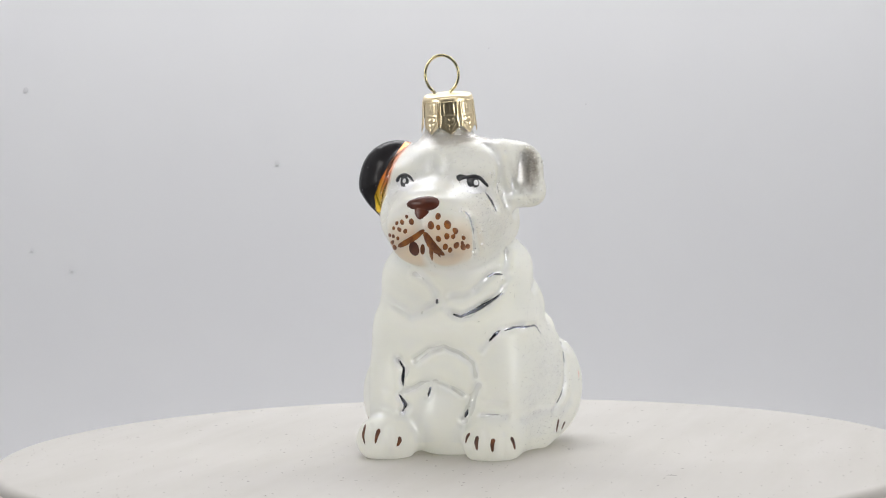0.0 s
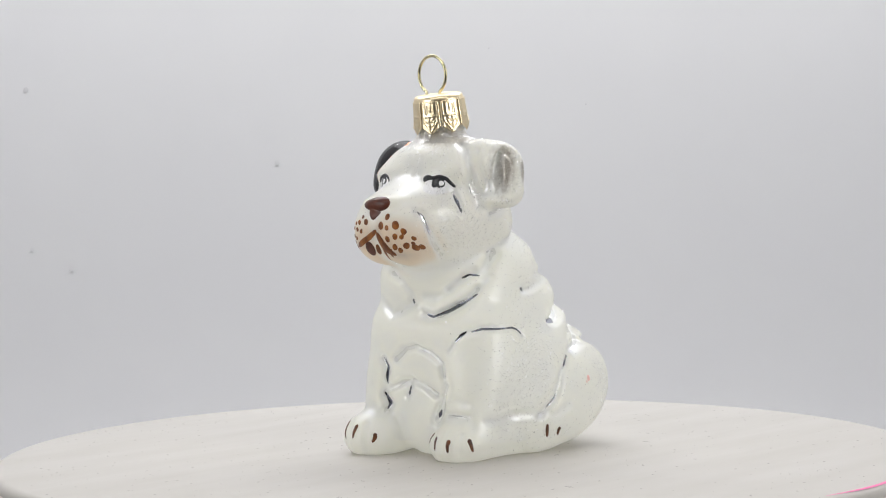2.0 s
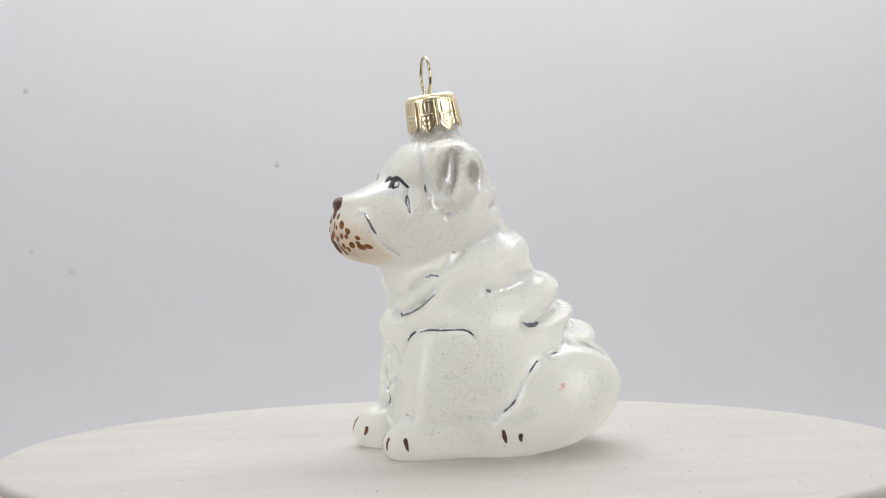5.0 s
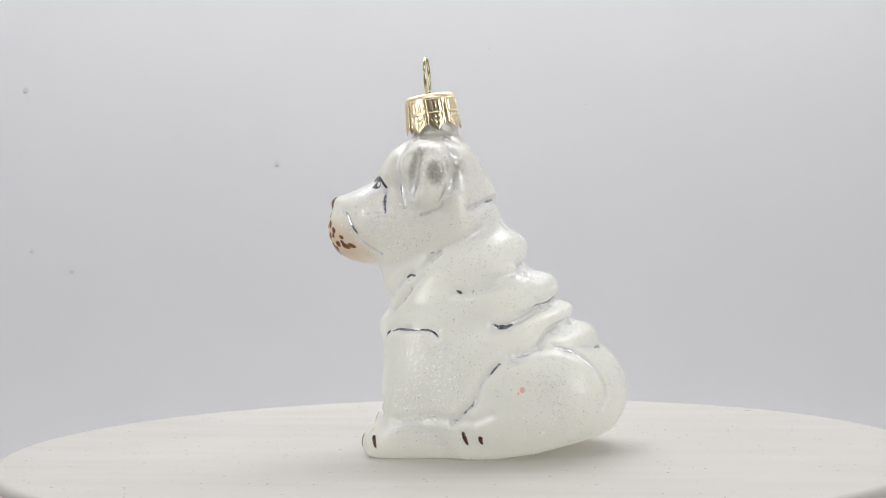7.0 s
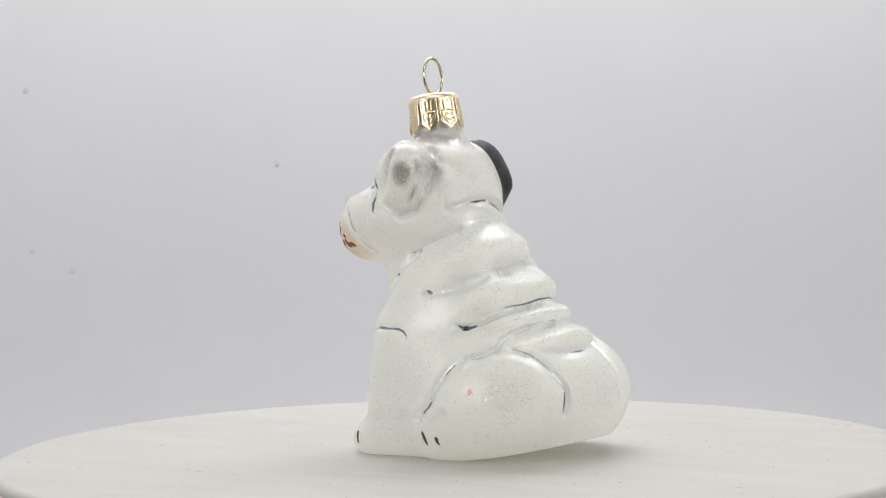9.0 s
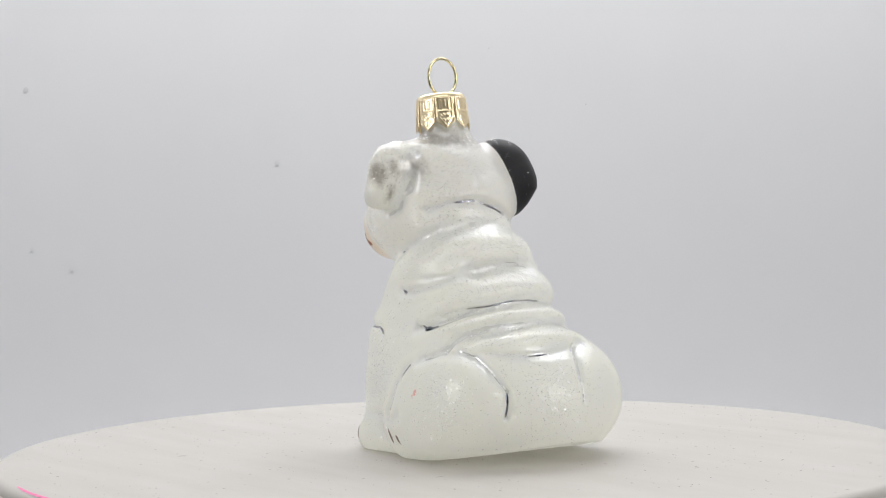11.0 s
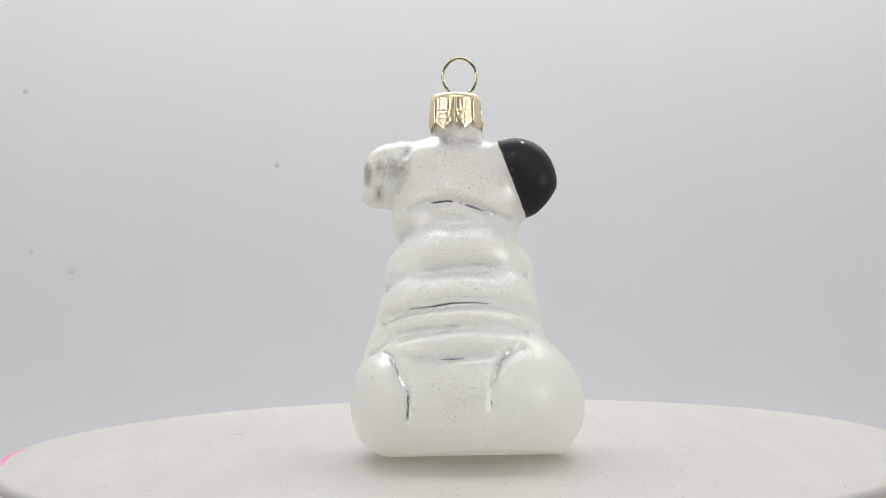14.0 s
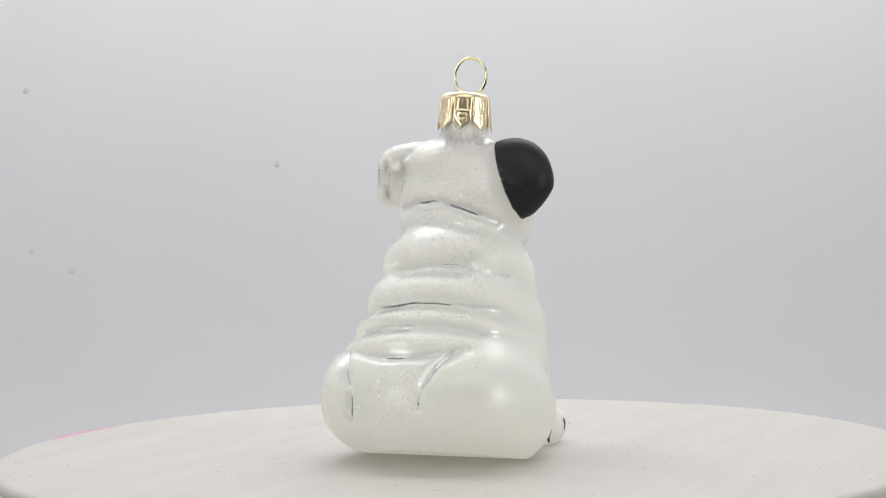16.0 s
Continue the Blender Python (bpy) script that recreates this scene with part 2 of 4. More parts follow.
def turntable():
    root = tagged(new("turntable"), "round cream laminate turntable with dark specks, slowly turning", "turntable")
    r = RADIUS
    top = [(0.0005, 0.0), (r * 0.5, 0.0), (r - 0.0022, 0.0), (r - 0.0014, -0.00018), (r - 0.0007, -0.0006), (r - 0.0002, -0.0013), (r, -0.0022)]
    part("platter", lathe([(0.0005, -0.02)] + [(r - 0.0016, -0.02)] + top[::-1], 256), PLATTER, root)
    part("edge_band", lathe([(r - 0.002, -0.0195), (r + 0.0003, -0.0195), (r + 0.0004, -0.018), (r + 0.0004, -0.0035), (r + 0.0001, -0.0025), (r - 0.002, -0.0022)], 256), RIM, root, "pinkish edge band")
    part("base", lathe([(0.0005, FLOOR_Z), (0.075, FLOOR_Z), (0.077, FLOOR_Z + 0.002), (0.077, -0.022), (0.075, -0.0202), (0.0005, -0.0202)], 96), RIM, root, "low round base")
    # specks and short dark fibres strewn over the top
    rng = random.Random(7)
    verts, faces = [], []
    for i in range(760):
        rr, a = (RADIUS - 0.002) * math.sqrt(rng.random()), rng.random() * 2 * math.pi
        s = 0.00009 + 0.00022 * rng.random() ** 3
        long = 1 + (rng.random() < 0.025) * rng.uniform(4, 14) + rng.random() * 0.6
        if long > 4:
            s *= 0.6
        turn, k = rng.random() * math.pi, len(verts)
        cx, cy, n = rr * math.cos(a), rr * math.sin(a), 6
        for z, f in ((0.00002, 1.0), (0.00006, 0.6)):
            for j in range(n):
                u, w = s * f * long * math.cos(j * 2 * math.pi / n), s * f * math.sin(j * 2 * math.pi / n)
                verts.append((cx + u * math.cos(turn) - w * math.sin(turn), cy + u * math.sin(turn) + w * math.cos(turn), z))
        faces += [(k + j, k + (j + 1) % n, k + n + (j + 1) % n, k + n + j) for j in range(n)]
        faces.append(tuple(k + n + j for j in range(n)))
    tagged(part("specks", (verts, faces), SPECK, root, "small dark grey specks"), kind="stuff")
    # pink pen stroke across the rim
    a0 = radians(PEN_ANGLE)
    verts, faces = [], []
    for i, s in enumerate(np.linspace(0, 1, 40)):
        a, mid, half = a0 + radians(17) * s, RADIUS - 0.0030 + 0.0009 * math.sin(math.pi * s), 0.00055 * math.sin(math.pi * s) ** 0.6 + 0.00004
        for rr in (mid - half, mid, mid + half):
            drop = max(0.0, rr - (RADIUS - 0.0022))
            verts.append((rr * math.cos(a), rr * math.sin(a), 0.00005 - drop * drop * 130))
        if i:
            k = 3 * i
            faces += [(k - 3, k - 2, k + 1, k), (k - 2, k - 1, k + 2, k + 1)]
    part("pen_mark", (verts, faces), PINK, root, "thin pink pen mark")
    return root


# ---- the blown-glass dog: a smooth field of rounded forms, in millimetres ----
def ell(p, c, r, tilt=0.0, roll=0.0):
    """Distance to an ellipsoid; tilt turns it about y (nose down), roll about x, in degrees."""
    x, y, z = p[0] - c[0], p[1] - c[1], p[2] - c[2]
    if tilt:
        s, k = math.sin(radians(tilt)), math.cos(radians(tilt))
        x, z = k * x - s * z, s * x + k * z
    if roll:
        s, k = math.sin(radians(roll)), math.cos(radians(roll))
        y, z = k * y + s * z, -s * y + k * z
    a = np.sqrt((x / r[0]) ** 2 + (y / r[1]) ** 2 + (z / r[2]) ** 2) + 1e-9
    b = np.sqrt((x / r[0] ** 2) ** 2 + (y / r[1] ** 2) ** 2 + (z / r[2] ** 2) ** 2) + 1e-9
    return a * (a - 1) / b


def cone(p, a, b, ra, rb):
    """Distance to a capsule whose radius runs from ra to rb."""
    d = [b[i] - a[i] for i in range(3)]
    h = sum((p[i] - a[i]) * d[i] for i in range(3)) / sum(v * v for v in d)
    h = np.clip(h, 0, 1)
    return np.sqrt(sum((p[i] - a[i] - h * d[i]) ** 2 for i in range(3))) - (ra + (rb - ra) * h)


def join(a, b, k):
    h = np.clip(0.5 + 0.5 * (b - a) / k, 0, 1)
    return b + (a - b) * h - k * h * (1 - h)


def cut(a, b, k):
    return -join(-a, b, k)


def stroke(u, w, pts):
    """Distance in a plane from (u, w) to a polyline."""
    best = None
    for (ax, az), (bx, bz) in zip(pts, pts[1:]):
        dx, dz = bx - ax, bz - az
        h = np.clip(((u - ax) * dx + (w - az) * dz) / (dx * dx + dz * dz + 1e-9), 0, 1)
        d = (u - ax - h * dx) ** 2 + (w - az - h * dz) ** 2
        best = d if best is None else np.minimum(best, d)
    return np.sqrt(best)


def seen_from(p, azimuth):
    """Sideways and forward coordinates of p as seen from an azimuth round the dog (0: its front, 90: its left side)."""
    s, c = math.sin(radians(azimuth)), math.cos(radians(azimuth))
    return -s * p[0] + c * p[1], c * p[0] + s * p[1]


# crease: azimuth, forward place, depth, width, line, then the bare silver line and its half width
CREASES = []


def crease(azimuth, ahead, depth, width, line, bare=None, half=0.0):
    CREASES.append((azimuth, ahead, depth, width, line, bare, half))


crease(15.4, 18, 1.1, 1.1, [(-1.7, 34.9), (0.4, 34.3), (3.8, 35.6), (8.0, 37.9), (10.4, 39.6), (11.8, 41.9), (12.8, 43.9)], [(-1.4, 34.9), (0.4, 34.3), (3.8, 35.6), (8.0, 37.9), (10.7, 39.7)], 0.47)  # chest fold
crease(15.4, 20, 0.7, 1.2, [(-1.6, 39.2), (1.1, 39.2), (4.6, 40.8), (8.0, 43.8), (10.1, 45.2)])  # upper chest fold
crease(15.4, 18, 0.9, 1.1, [(-10.4, 44.7), (-7.4, 42.9), (-5.4, 40.1), (-5.3, 37.4), (-8.5, 35.4), (-11.5, 34.5), (-15.3, 36.9), (-17.3, 38.0)], [(-5.3, 38.6), (-5.2, 37.4)], 0.34)  # chest fold, right
crease(15.4, 17, 1.1, 0.9, [(-10.8, 23.7), (-7.3, 26.4), (-3.8, 27.2), (0.2, 25.6), (3.3, 23.2), (3.8, 20.0)])  # belly arc
crease(15.4, 17, 1.0, 0.9, [(-12.9, 16.2), (-9.5, 17.9), (-6.0, 18.7), (-2.0, 17.0), (0.7, 15.3)])  # lower belly arc
crease(15.4, 16, 0.5, 0.8, [(5.5, 26.1), (7.6, 29.2), (9.9, 31.3), (12.7, 31.8), (15.4, 32.0)], [(7.3, 28.6), (8.5, 29.9), (9.8, 31.0)], 0.42)  # shoulder
crease(15.4, 18, 1.2, 1.2, [(-14.8, 23.6), (-13.6, 21.4), (-14.0, 18.4), (-14.0, 16.3), (-14.6, 14.3), (-13.3, 12.6), (-14.1, 10.8)], [(-14.8, 23.6), (-13.6, 21.7), (-14.0, 18.9), (-13.9, 17.3)], 0.42)  # inner right leg
crease(15.4, 18, 0.6, 1.0, [(-14.8, 15.4), (-14.1, 14.0), (-13.4, 12.6), (-14.2, 11.1)], [(-14.9, 15.1), (-14.1, 14.0), (-13.4, 12.6), (-14.2, 11.1)], 0.47)  # inner right leg, lower
crease(15.4, 14, 0.5, 0.8, [(-7.2, 17.2), (-7.8, 14.7)], [(-7.2, 17.0), (-7.8, 14.8)], 0.34)  # belly slit
crease(15.4, 15, 1.2, 1.3, [(4.2, 17.8), (3.2, 15.0), (2.1, 11.6), (0.9, 9.3)], [(1.8, 11.5), (1.1, 9.8)], 0.47)  # inner left leg
crease(15.4, 21, 0.5, 0.9, [(5.5, 14.0), (8.2, 14.2), (10.5, 13.8)])  # left wrist
crease(15.4, 22, 0.7, 0.9, [(5.0, 10.7), (7.4, 10.8), (10.8, 10.5)], [(6.1, 10.7), (8.1, 10.8), (10.5, 10.5)], 0.10)  # left wrist, lower
crease(15.4, 22, 0.6, 0.9, [(-18.5, 16.7), (-16.9, 15.8), (-14.9, 15.4)], [(-18.4, 16.7), (-17.7, 16.4)], -0.17)  # right wrist
crease(15.4, 23, 0.6, 0.9, [(-19.6, 11.9), (-16.9, 11.5), (-14.5, 11.6)])  # right wrist, lower
crease(62.1, 16, 1.0, 1.1, [(-8.4, 41.2), (-5.6, 43.5), (-2.9, 44.5), (-1.2, 44.4), (1.3, 46.8), (3.8, 49.5)], [(-5.3, 43.6), (-3.6, 44.4), (-1.5, 44.2)], 0.30)  # neck fold
crease(62.1, 17, 0.9, 1.1, [(-13.3, 34.7), (-10.6, 34.4), (-7.1, 36.7), (-4.3, 38.7), (-2.6, 41.1)], [(-6.4, 37.2), (-4.3, 38.6)], -0.17)  # chest fold, side
crease(62.1, 20, 0.4, 0.7, [(-6.5, 30.3), (-3.1, 31.6), (1.0, 31.6), (5.1, 31.5), (6.7, 31.1), (8.0, 29.5)], [(-5.5, 30.9), (-3.1, 31.5), (1.0, 31.4), (5.1, 31.5), (6.7, 30.9), (7.8, 29.8)], 0.29)  # shoulder line
crease(62.1, 23, 0.8, 1.0, [(25.3, 28.4), (23.2, 24.8), (20.8, 21.7), (19.0, 18.3), (18.0, 15.6), (16.9, 13.6), (14.2, 11.4), (12.5, 9.6)], [(23.1, 24.5), (21.8, 22.9), (20.6, 21.0)], 0.30)  # thigh
crease(62.1, 23, 0.3, 1.0, [(17.6, 15.0), (16.9, 13.6), (14.2, 11.4)], [(17.6, 14.8), (16.7, 13.5), (14.5, 11.5)], 0.30)  # thigh, lower
crease(62.1, 21, 0.6, 1.0, [(-20.2, 60.1), (-18.6, 59.8), (-17.1, 56.8), (-14.9, 52.7), (-11.6, 49.6)], [(-19.1, 59.9), (-18.0, 59.0), (-17.1, 56.8), (-15.9, 54.7)], -0.34)  # mouth corner
crease(62.1, 19, 0.6, 0.8, [(-8.8, 64.5), (-7.4, 59.8)], [(-8.7, 64.0), (-8.2, 62.0), (-7.5, 59.9)], 0.55)  # eye corner
crease(62.1, 20, 0.9, 1.5, [(-5.0, 75.3), (-4.4, 70.1), (-3.6, 64.7), (-2.6, 60.9)], [(-4.4, 66.7), (-3.9, 64.0)], -0.21)  # cheek
crease(103, 19, 0.5, 0.8, [(-2.2, 40.8), (-0.9, 40.0), (2.5, 40.3), (8.0, 41.6), (14.8, 43.9)], [(-2.2, 40.7), (-1.0, 40.1)], 0.42)  # side fold
crease(103, 21, 0.6, 0.8, [(5.9, 32.6), (7.5, 31.7), (10.5, 32.2), (14.6, 34.3), (18.0, 36.5)], [(6.5, 32.5), (7.5, 31.8), (9.4, 31.9), (10.8, 32.4)], 0.51)  # flank fold
crease(103, 24, 0.45, 1.0, [(9.6, 24.0), (12.4, 24.9), (16.4, 26.3), (19.8, 26.5), (23.8, 25.8), (26.5, 24.4), (29.8, 22.3), (31.8, 19.9)], [(11.1, 24.8), (14.1, 25.4)], -0.17)  # thigh top
crease(120.5, 17, 0.45, 0.9, [(-8.0, 39.6), (3.8, 43.2), (16.4, 46.7)])  # under the highest fold, side
crease(120.5, 20, 0.45, 0.9, [(-1.2, 31.5), (11.2, 35.0), (23.0, 37.8)])  # under the second fold, side
crease(120.5, 22, 0.5, 0.9, [(3.0, 25.4), (13.2, 28.8), (26.7, 33.2)])  # under the third fold, side
crease(120.5, 24, 0.42, 0.9, [(1.4, 24.8), (8.8, 26.6), (14.1, 26.2), (18.9, 23.7), (22.5, 20.7), (24.8, 18.0), (25.6, 13.8)])  # fold over the haunch
crease(120.5, 22, 0.5, 0.8, [(8.8, 26.6), (9.9, 28.9), (12.1, 30.5), (16.3, 31.5)])  # branch above it
crease(161.4, 36, 0.7, 0.8, [(-9.5, 27.3), (-6.4, 26.0), (-4.4, 23.4), (-2.4, 20.2), (-0.7, 18.1), (-1.0, 11.9)], [(-9.5, 27.3), (-6.4, 26.0), (-4.4, 23.4), (-2.4, 20.2), (-0.7, 18.1)], -0.22)  # rump, left
crease(161.4, 34, 0.7, 0.8, [(18.8, 20.9), (18.9, 24.5), (20.5, 27.4), (23.6, 28.6)], [(18.8, 22.0), (18.9, 24.5), (20.5, 27.4)], -0.2)  # rump, right
crease(202, 36, 0.6, 0.8, [(-8.6, 19.8), (-6.5, 22.4), (-2.8, 25.4), (2.4, 27.4)])  # rump fork
crease(103, 18, 0.3, 1.0, [(15.3, 27.2), (18.0, 28.8), (22.2, 32.2), (24.9, 33.3)])  # rump fold
crease(103, 18, 0.6, 1.3, [(-7.5, 49.7), (-4.8, 51.1), (0.0, 53.0), (4.1, 55.0)], [(-7.9, 49.7), (-7.1, 49.9)], -0.26)  # neck side
crease(103, 19, 0.6, 1.2, [(-17.1, 9.5), (-14.4, 9.9), (-7.5, 10.4), (0.6, 9.8), (4.1, 11.6)])  # foreleg ledge
crease(179, 10, 0.9, 1.1, [(-12.3, 60.3), (-6.8, 61.9), (-1.2, 62.2), (5.0, 60.5), (8.7, 58.9), (12.6, 57.1)], [(-6.3, 61.9), (-2.6, 62.3), (-0.8, 62.2)], 0.30)  # nape
crease(179, 10, 0.3, 1.0, [(1.3, 61.6), (5.0, 60.3), (8.7, 58.9)], [(1.6, 61.5), (5.0, 60.3), (8.4, 58.9)], 0.30)  # nape, right
crease(179, 17, 0.6, 0.9, [(-17.9, 43.0), (-9.7, 45.6), (-1.5, 46.6), (6.7, 46.5), (17.0, 43.8)], [(2.7, 47.1), (7.0, 46.9)], -0.13)  # back crease one
crease(179, 23, 0.5, 0.7, [(-21.3, 32.8), (-16.5, 35.2), (-11.7, 36.7), (-6.3, 37.3), (-1.6, 38.2), (3.8, 38.1), (9.2, 37.5), (18.6, 36.0)], [(-11.8, 36.6), (-6.3, 37.3), (-1.6, 38.1), (3.8, 38.1), (7.9, 37.6)], 0.24)  # back crease two
crease(179, 28, 0.3, 0.7, [(-17.8, 31.3), (-9.7, 32.3), (-1.7, 33.0), (7.7, 33.3), (16.3, 30.7)], [(-4.3, 32.9), (-0.3, 33.1)], -0.13)  # back crease three
crease(179, 33, 0.5, 0.8, [(-15.0, 26.8), (-5.8, 25.6), (-1.8, 25.7), (4.8, 26.0), (11.5, 27.2)], [(-4.4, 25.6), (-1.1, 25.7), (0.9, 25.8)], 0.17)  # back crease four
crease(161.4, 38, 0.4, 0.8, [(-0.7, 18.1), (-1.0, 11.9)], [(-0.7, 18.1), (-0.6, 15.0), (-1.0, 12.0)], 0.30)  # rump slit
for toe, low, high in ((-22.2, 2.2, 8.0), (-17.6, 1.6, 7.6), (2.7, 1.6, 6.4), (5.7, 1.2, 6.8), (10.1, 1.4, 6.4)):
    crease(15.4, 20, 0.45, 0.75, [(toe, low), (toe + 0.2, high)])  # between the toes
crease(15.4, 10, 0.8, 0.8, [(11.9, 74.3), (12.8, 69.9), (14.1, 65.0)])  # ear pleat
crease(15.4, 12, 0.4, 0.9, [(9.6, 74.3), (10.8, 69.9), (11.7, 65.1)])  # ear pleat, inner
crease(103, 20, 0.9, 0.9, [(-10.5, 74.3), (-11.4, 68.9), (-12.6, 63.8)])  # ear pleat, side
crease(103, 18, 0.8, 1.2, [(-2.6, 74.9), (-2.1, 70.1), (-3.2, 64.7), (-6.0, 60.4), (-10.1, 59.1)])  # ear rim
crease(15.4, 20, 0.2, 1.0, [(-5.9, 72.9), (-6.2, 71.2), (-5.8, 69.5)])  # brow furrow
crease(15.4, 20, 0.2, 1.0, [(-2.2, 72.8), (-2.1, 71.2), (-2.4, 69.0)])  # brow furrow, left
crease(179, 38, 0.7, 0.8, [(14.0, 28.5), (10.0, 25.5), (8.7, 22.7), (7.3, 18.8), (7.0, 14.8)], [(7.0, 16.4), (7.0, 15.5)], -0.26)  # rump, right


FORMS = []


def form(kind, mirrored, *numbers):
    """An ellipsoid (centre, radii, tilt, roll, blend) or a tapered capsule (end, end, radius, radius, blend)."""
    FORMS.append((kind, mirrored, numbers))


form("ell", 0, (-18.3, -3.2, 14.0), (23.4, 25.6, 17.0), 1.3, 5.7, 0)  # rump
form("ell", 1, (-14.9, 17.2, 14.4), (20.4, 9.2, 13.2), 12.4, 12.0, 8)  # haunches
form("ell", 0, (-2.8, 1.2, 24.4), (20.4, 21.6, 17.1), 1.0, -1.9, 7)  # trunk
form("ell", 0, (-17.7, 0.5, 24.6), (17.0, 20.8, 5.6), 17.0, -1.1, 3.0)  # lowest fold of the back
form("ell", 0, (-12.6, 0.4, 29.3), (17.0, 20.5, 4.8), 21.0, -1.1, 2.6)
form("ell", 0, (-8.9, 0.1, 35.2), (17.0, 19.3, 7.0), 23.0, -2.0, 3.6)
form("ell", 0, (-3.2, 0.1, 45.8), (15.0, 17.8, 8.4), 23.0, -2.0, 3.6)  # highest fold
form("ell", 1, (-7.4, 11.3, 37.2), (12.4, 6.5, 10.0), 33.0, 0.0, 3)  # sides of the folds, drawn smooth
form("ell", 1, (1.1, 11.7, 37.3), (11.6, 6.5, 11.8), -0.0, -0.1, 4)  # shoulders
form("ell", 1, (0.6, 13.6, 16.9), (13.5, 5.9, 13.9), -0.0, 0.1, 7)  # flanks
form("ell", 0, (2.8, -0.2, 33.1), (17.0, 19.1, 7.6), 6.6, -1.5, 5)  # chest
form("ell", 0, (3.5, -1.9, 43.4), (15.5, 15.6, 10.4), -0.8, -3.3, 4)
form("ell", 0, (2.3, 0.4, 56.7), (12.7, 15.8, 9.1), 1.1, -1.3, 5)  # neck
form("ell", 0, (4.6, -0.7, 63.9), (13.7, 17.1, 9.9), -2.3, 1.9, 5)  # skull
form("ell", 0, (6.1, 2.0, 71.0), (11.3, 17.1, 7.3), 1.8, 0.8, 4)
form("ell", 1, (12.3, 7.2, 57.9), (9.3, 8.4, 7.4), 0.1, 0.0, 5)  # cheeks
form("ell", 0, (14.5, 0.5, 53.5), (10.5, 10.5, 7.1), -0.0, -0.2, 5)  # throat
form("ell", 0, (21.0, 0.7, 60.2), (10.6, 10.2, 6.4), 25.0, -1.1, 5)  # bridge
form("ell", 1, (22.4, 3.4, 55.7), (9.4, 7.2, 8.4), 11.1, -1.1, 3)  # jowls
form("ell", 0, (27.9, 0.1, 62.2), (3.4, 5.5, 1.9), -0.2, 0.1, 2)  # tip of the nose
form("ell", 1, (13.8, 7.2, 69.2), (3.5, 5.8, 2.0), -0.1, -0.1, 3.5)  # brows
form("cone", 1, (7.8, 11.3, 27.0), (12.4, 13.3, 6.3), 6.7, 6.0, 6.5)  # forelegs
form("ell", 0, (16.0, 11.8, 3.5), (7.0, 6.7, 5.1), 1.0, -0.3, 2)  # left forepaw
form("ell", 0, (17.0, -14.4, 4.4), (7.2, 7.2, 5.9), 0.9, 0.0, 2)  # right forepaw
form("cone", 1, (14.8, 13.2, 3.6), (-8.7, 16.0, 4.2), 4.2, 3.8, 5)  # ledge behind the paws
form("ell", 0, (6.5, 0.0, 9.5), (10.2, 12.5, 11.0), 0.0, -0.0, 3)  # belly
form("ell", 1, (-4.8, 19.9, 6.1), (5.5, 3.0, 5.8), -0.0, 0.0, 2)  # hind paws
form("cone", 0, (4.5, -1.2, 76.2), (5.6, 0.4, 83.0), 6.0, 5.4, 3.2)  # glass neck under the cap
form("ell", 0, (1.3, -14.4, 67.6), (5.9, 10.4, 10.1), 7.0, -24.3, 2.2)  # right ear, a broad flap
form("cone", 0, (0.8, -19.6, 66.0), (1.2, -18.4, 60.4), 4.8, 1.3, 2.5)  # its tip
form("ell", 0, (4.6, 17.2, 69.6), (5.4, 6.4, 6.9), -1.2, 12.0, 3.6)  # left ear, folded over
form("ell", 0, (5.3, 19.4, 64.0), (3.6, 4.5, 3.7), -0.0, 0.0, 3)
form("ell", 0, (7.0, 14.5, 68.7), (3.1, 2.2, 8.2), -0.2, 5.4, 2)


def dog_form(p):
    """The dog without its creases; x runs forward, y to its left."""
    x, y, z = p
    both, f = (x, np.abs(y), z), None
    for kind, mirrored, (a, b, c, d, blend) in FORMS:
        g = (ell if kind == "ell" else cone)(both if mirrored else p, a, b, c, d)
        f = g if f is None else join(f, g, blend)
    # hollows of the left ear, front, side and back
    f = cut(f, ell(p, (10.8, 19.8, 69.2), (4.6, 1.9, 6.2), 0, 5), 1.8)
    f = cut(f, ell(p, (1.6, 25.2, 69.4), (3.0, 2.4, 4.6)), 1.6)
    f = cut(f, ell(p, (-3.4, 19.6, 70.8), (2.6, 0.9, 3.0)), 1.0)
    f = cut(f, ell(p, (-5.6, 15.6, 71.4), (2.6, 2.0, 4.0)), 1.8)
    # the seat rises towards the tail
    return np.maximum(f, np.maximum(0, -10 - x) ** 1.5 * 0.032 - z)


def creased(p, f):
    """Presses the creases into the field f at the points p."""
    for azimuth, ahead, depth, width, line_, bare, half in CREASES:
        u, w = seen_from(p, azimuth)
        d = stroke(u, p[2], line_)
        f = f + depth * np.exp(-((d / width) ** 2)) / (1 + np.exp(-(w - ahead + 8) / 1.2))
    return f


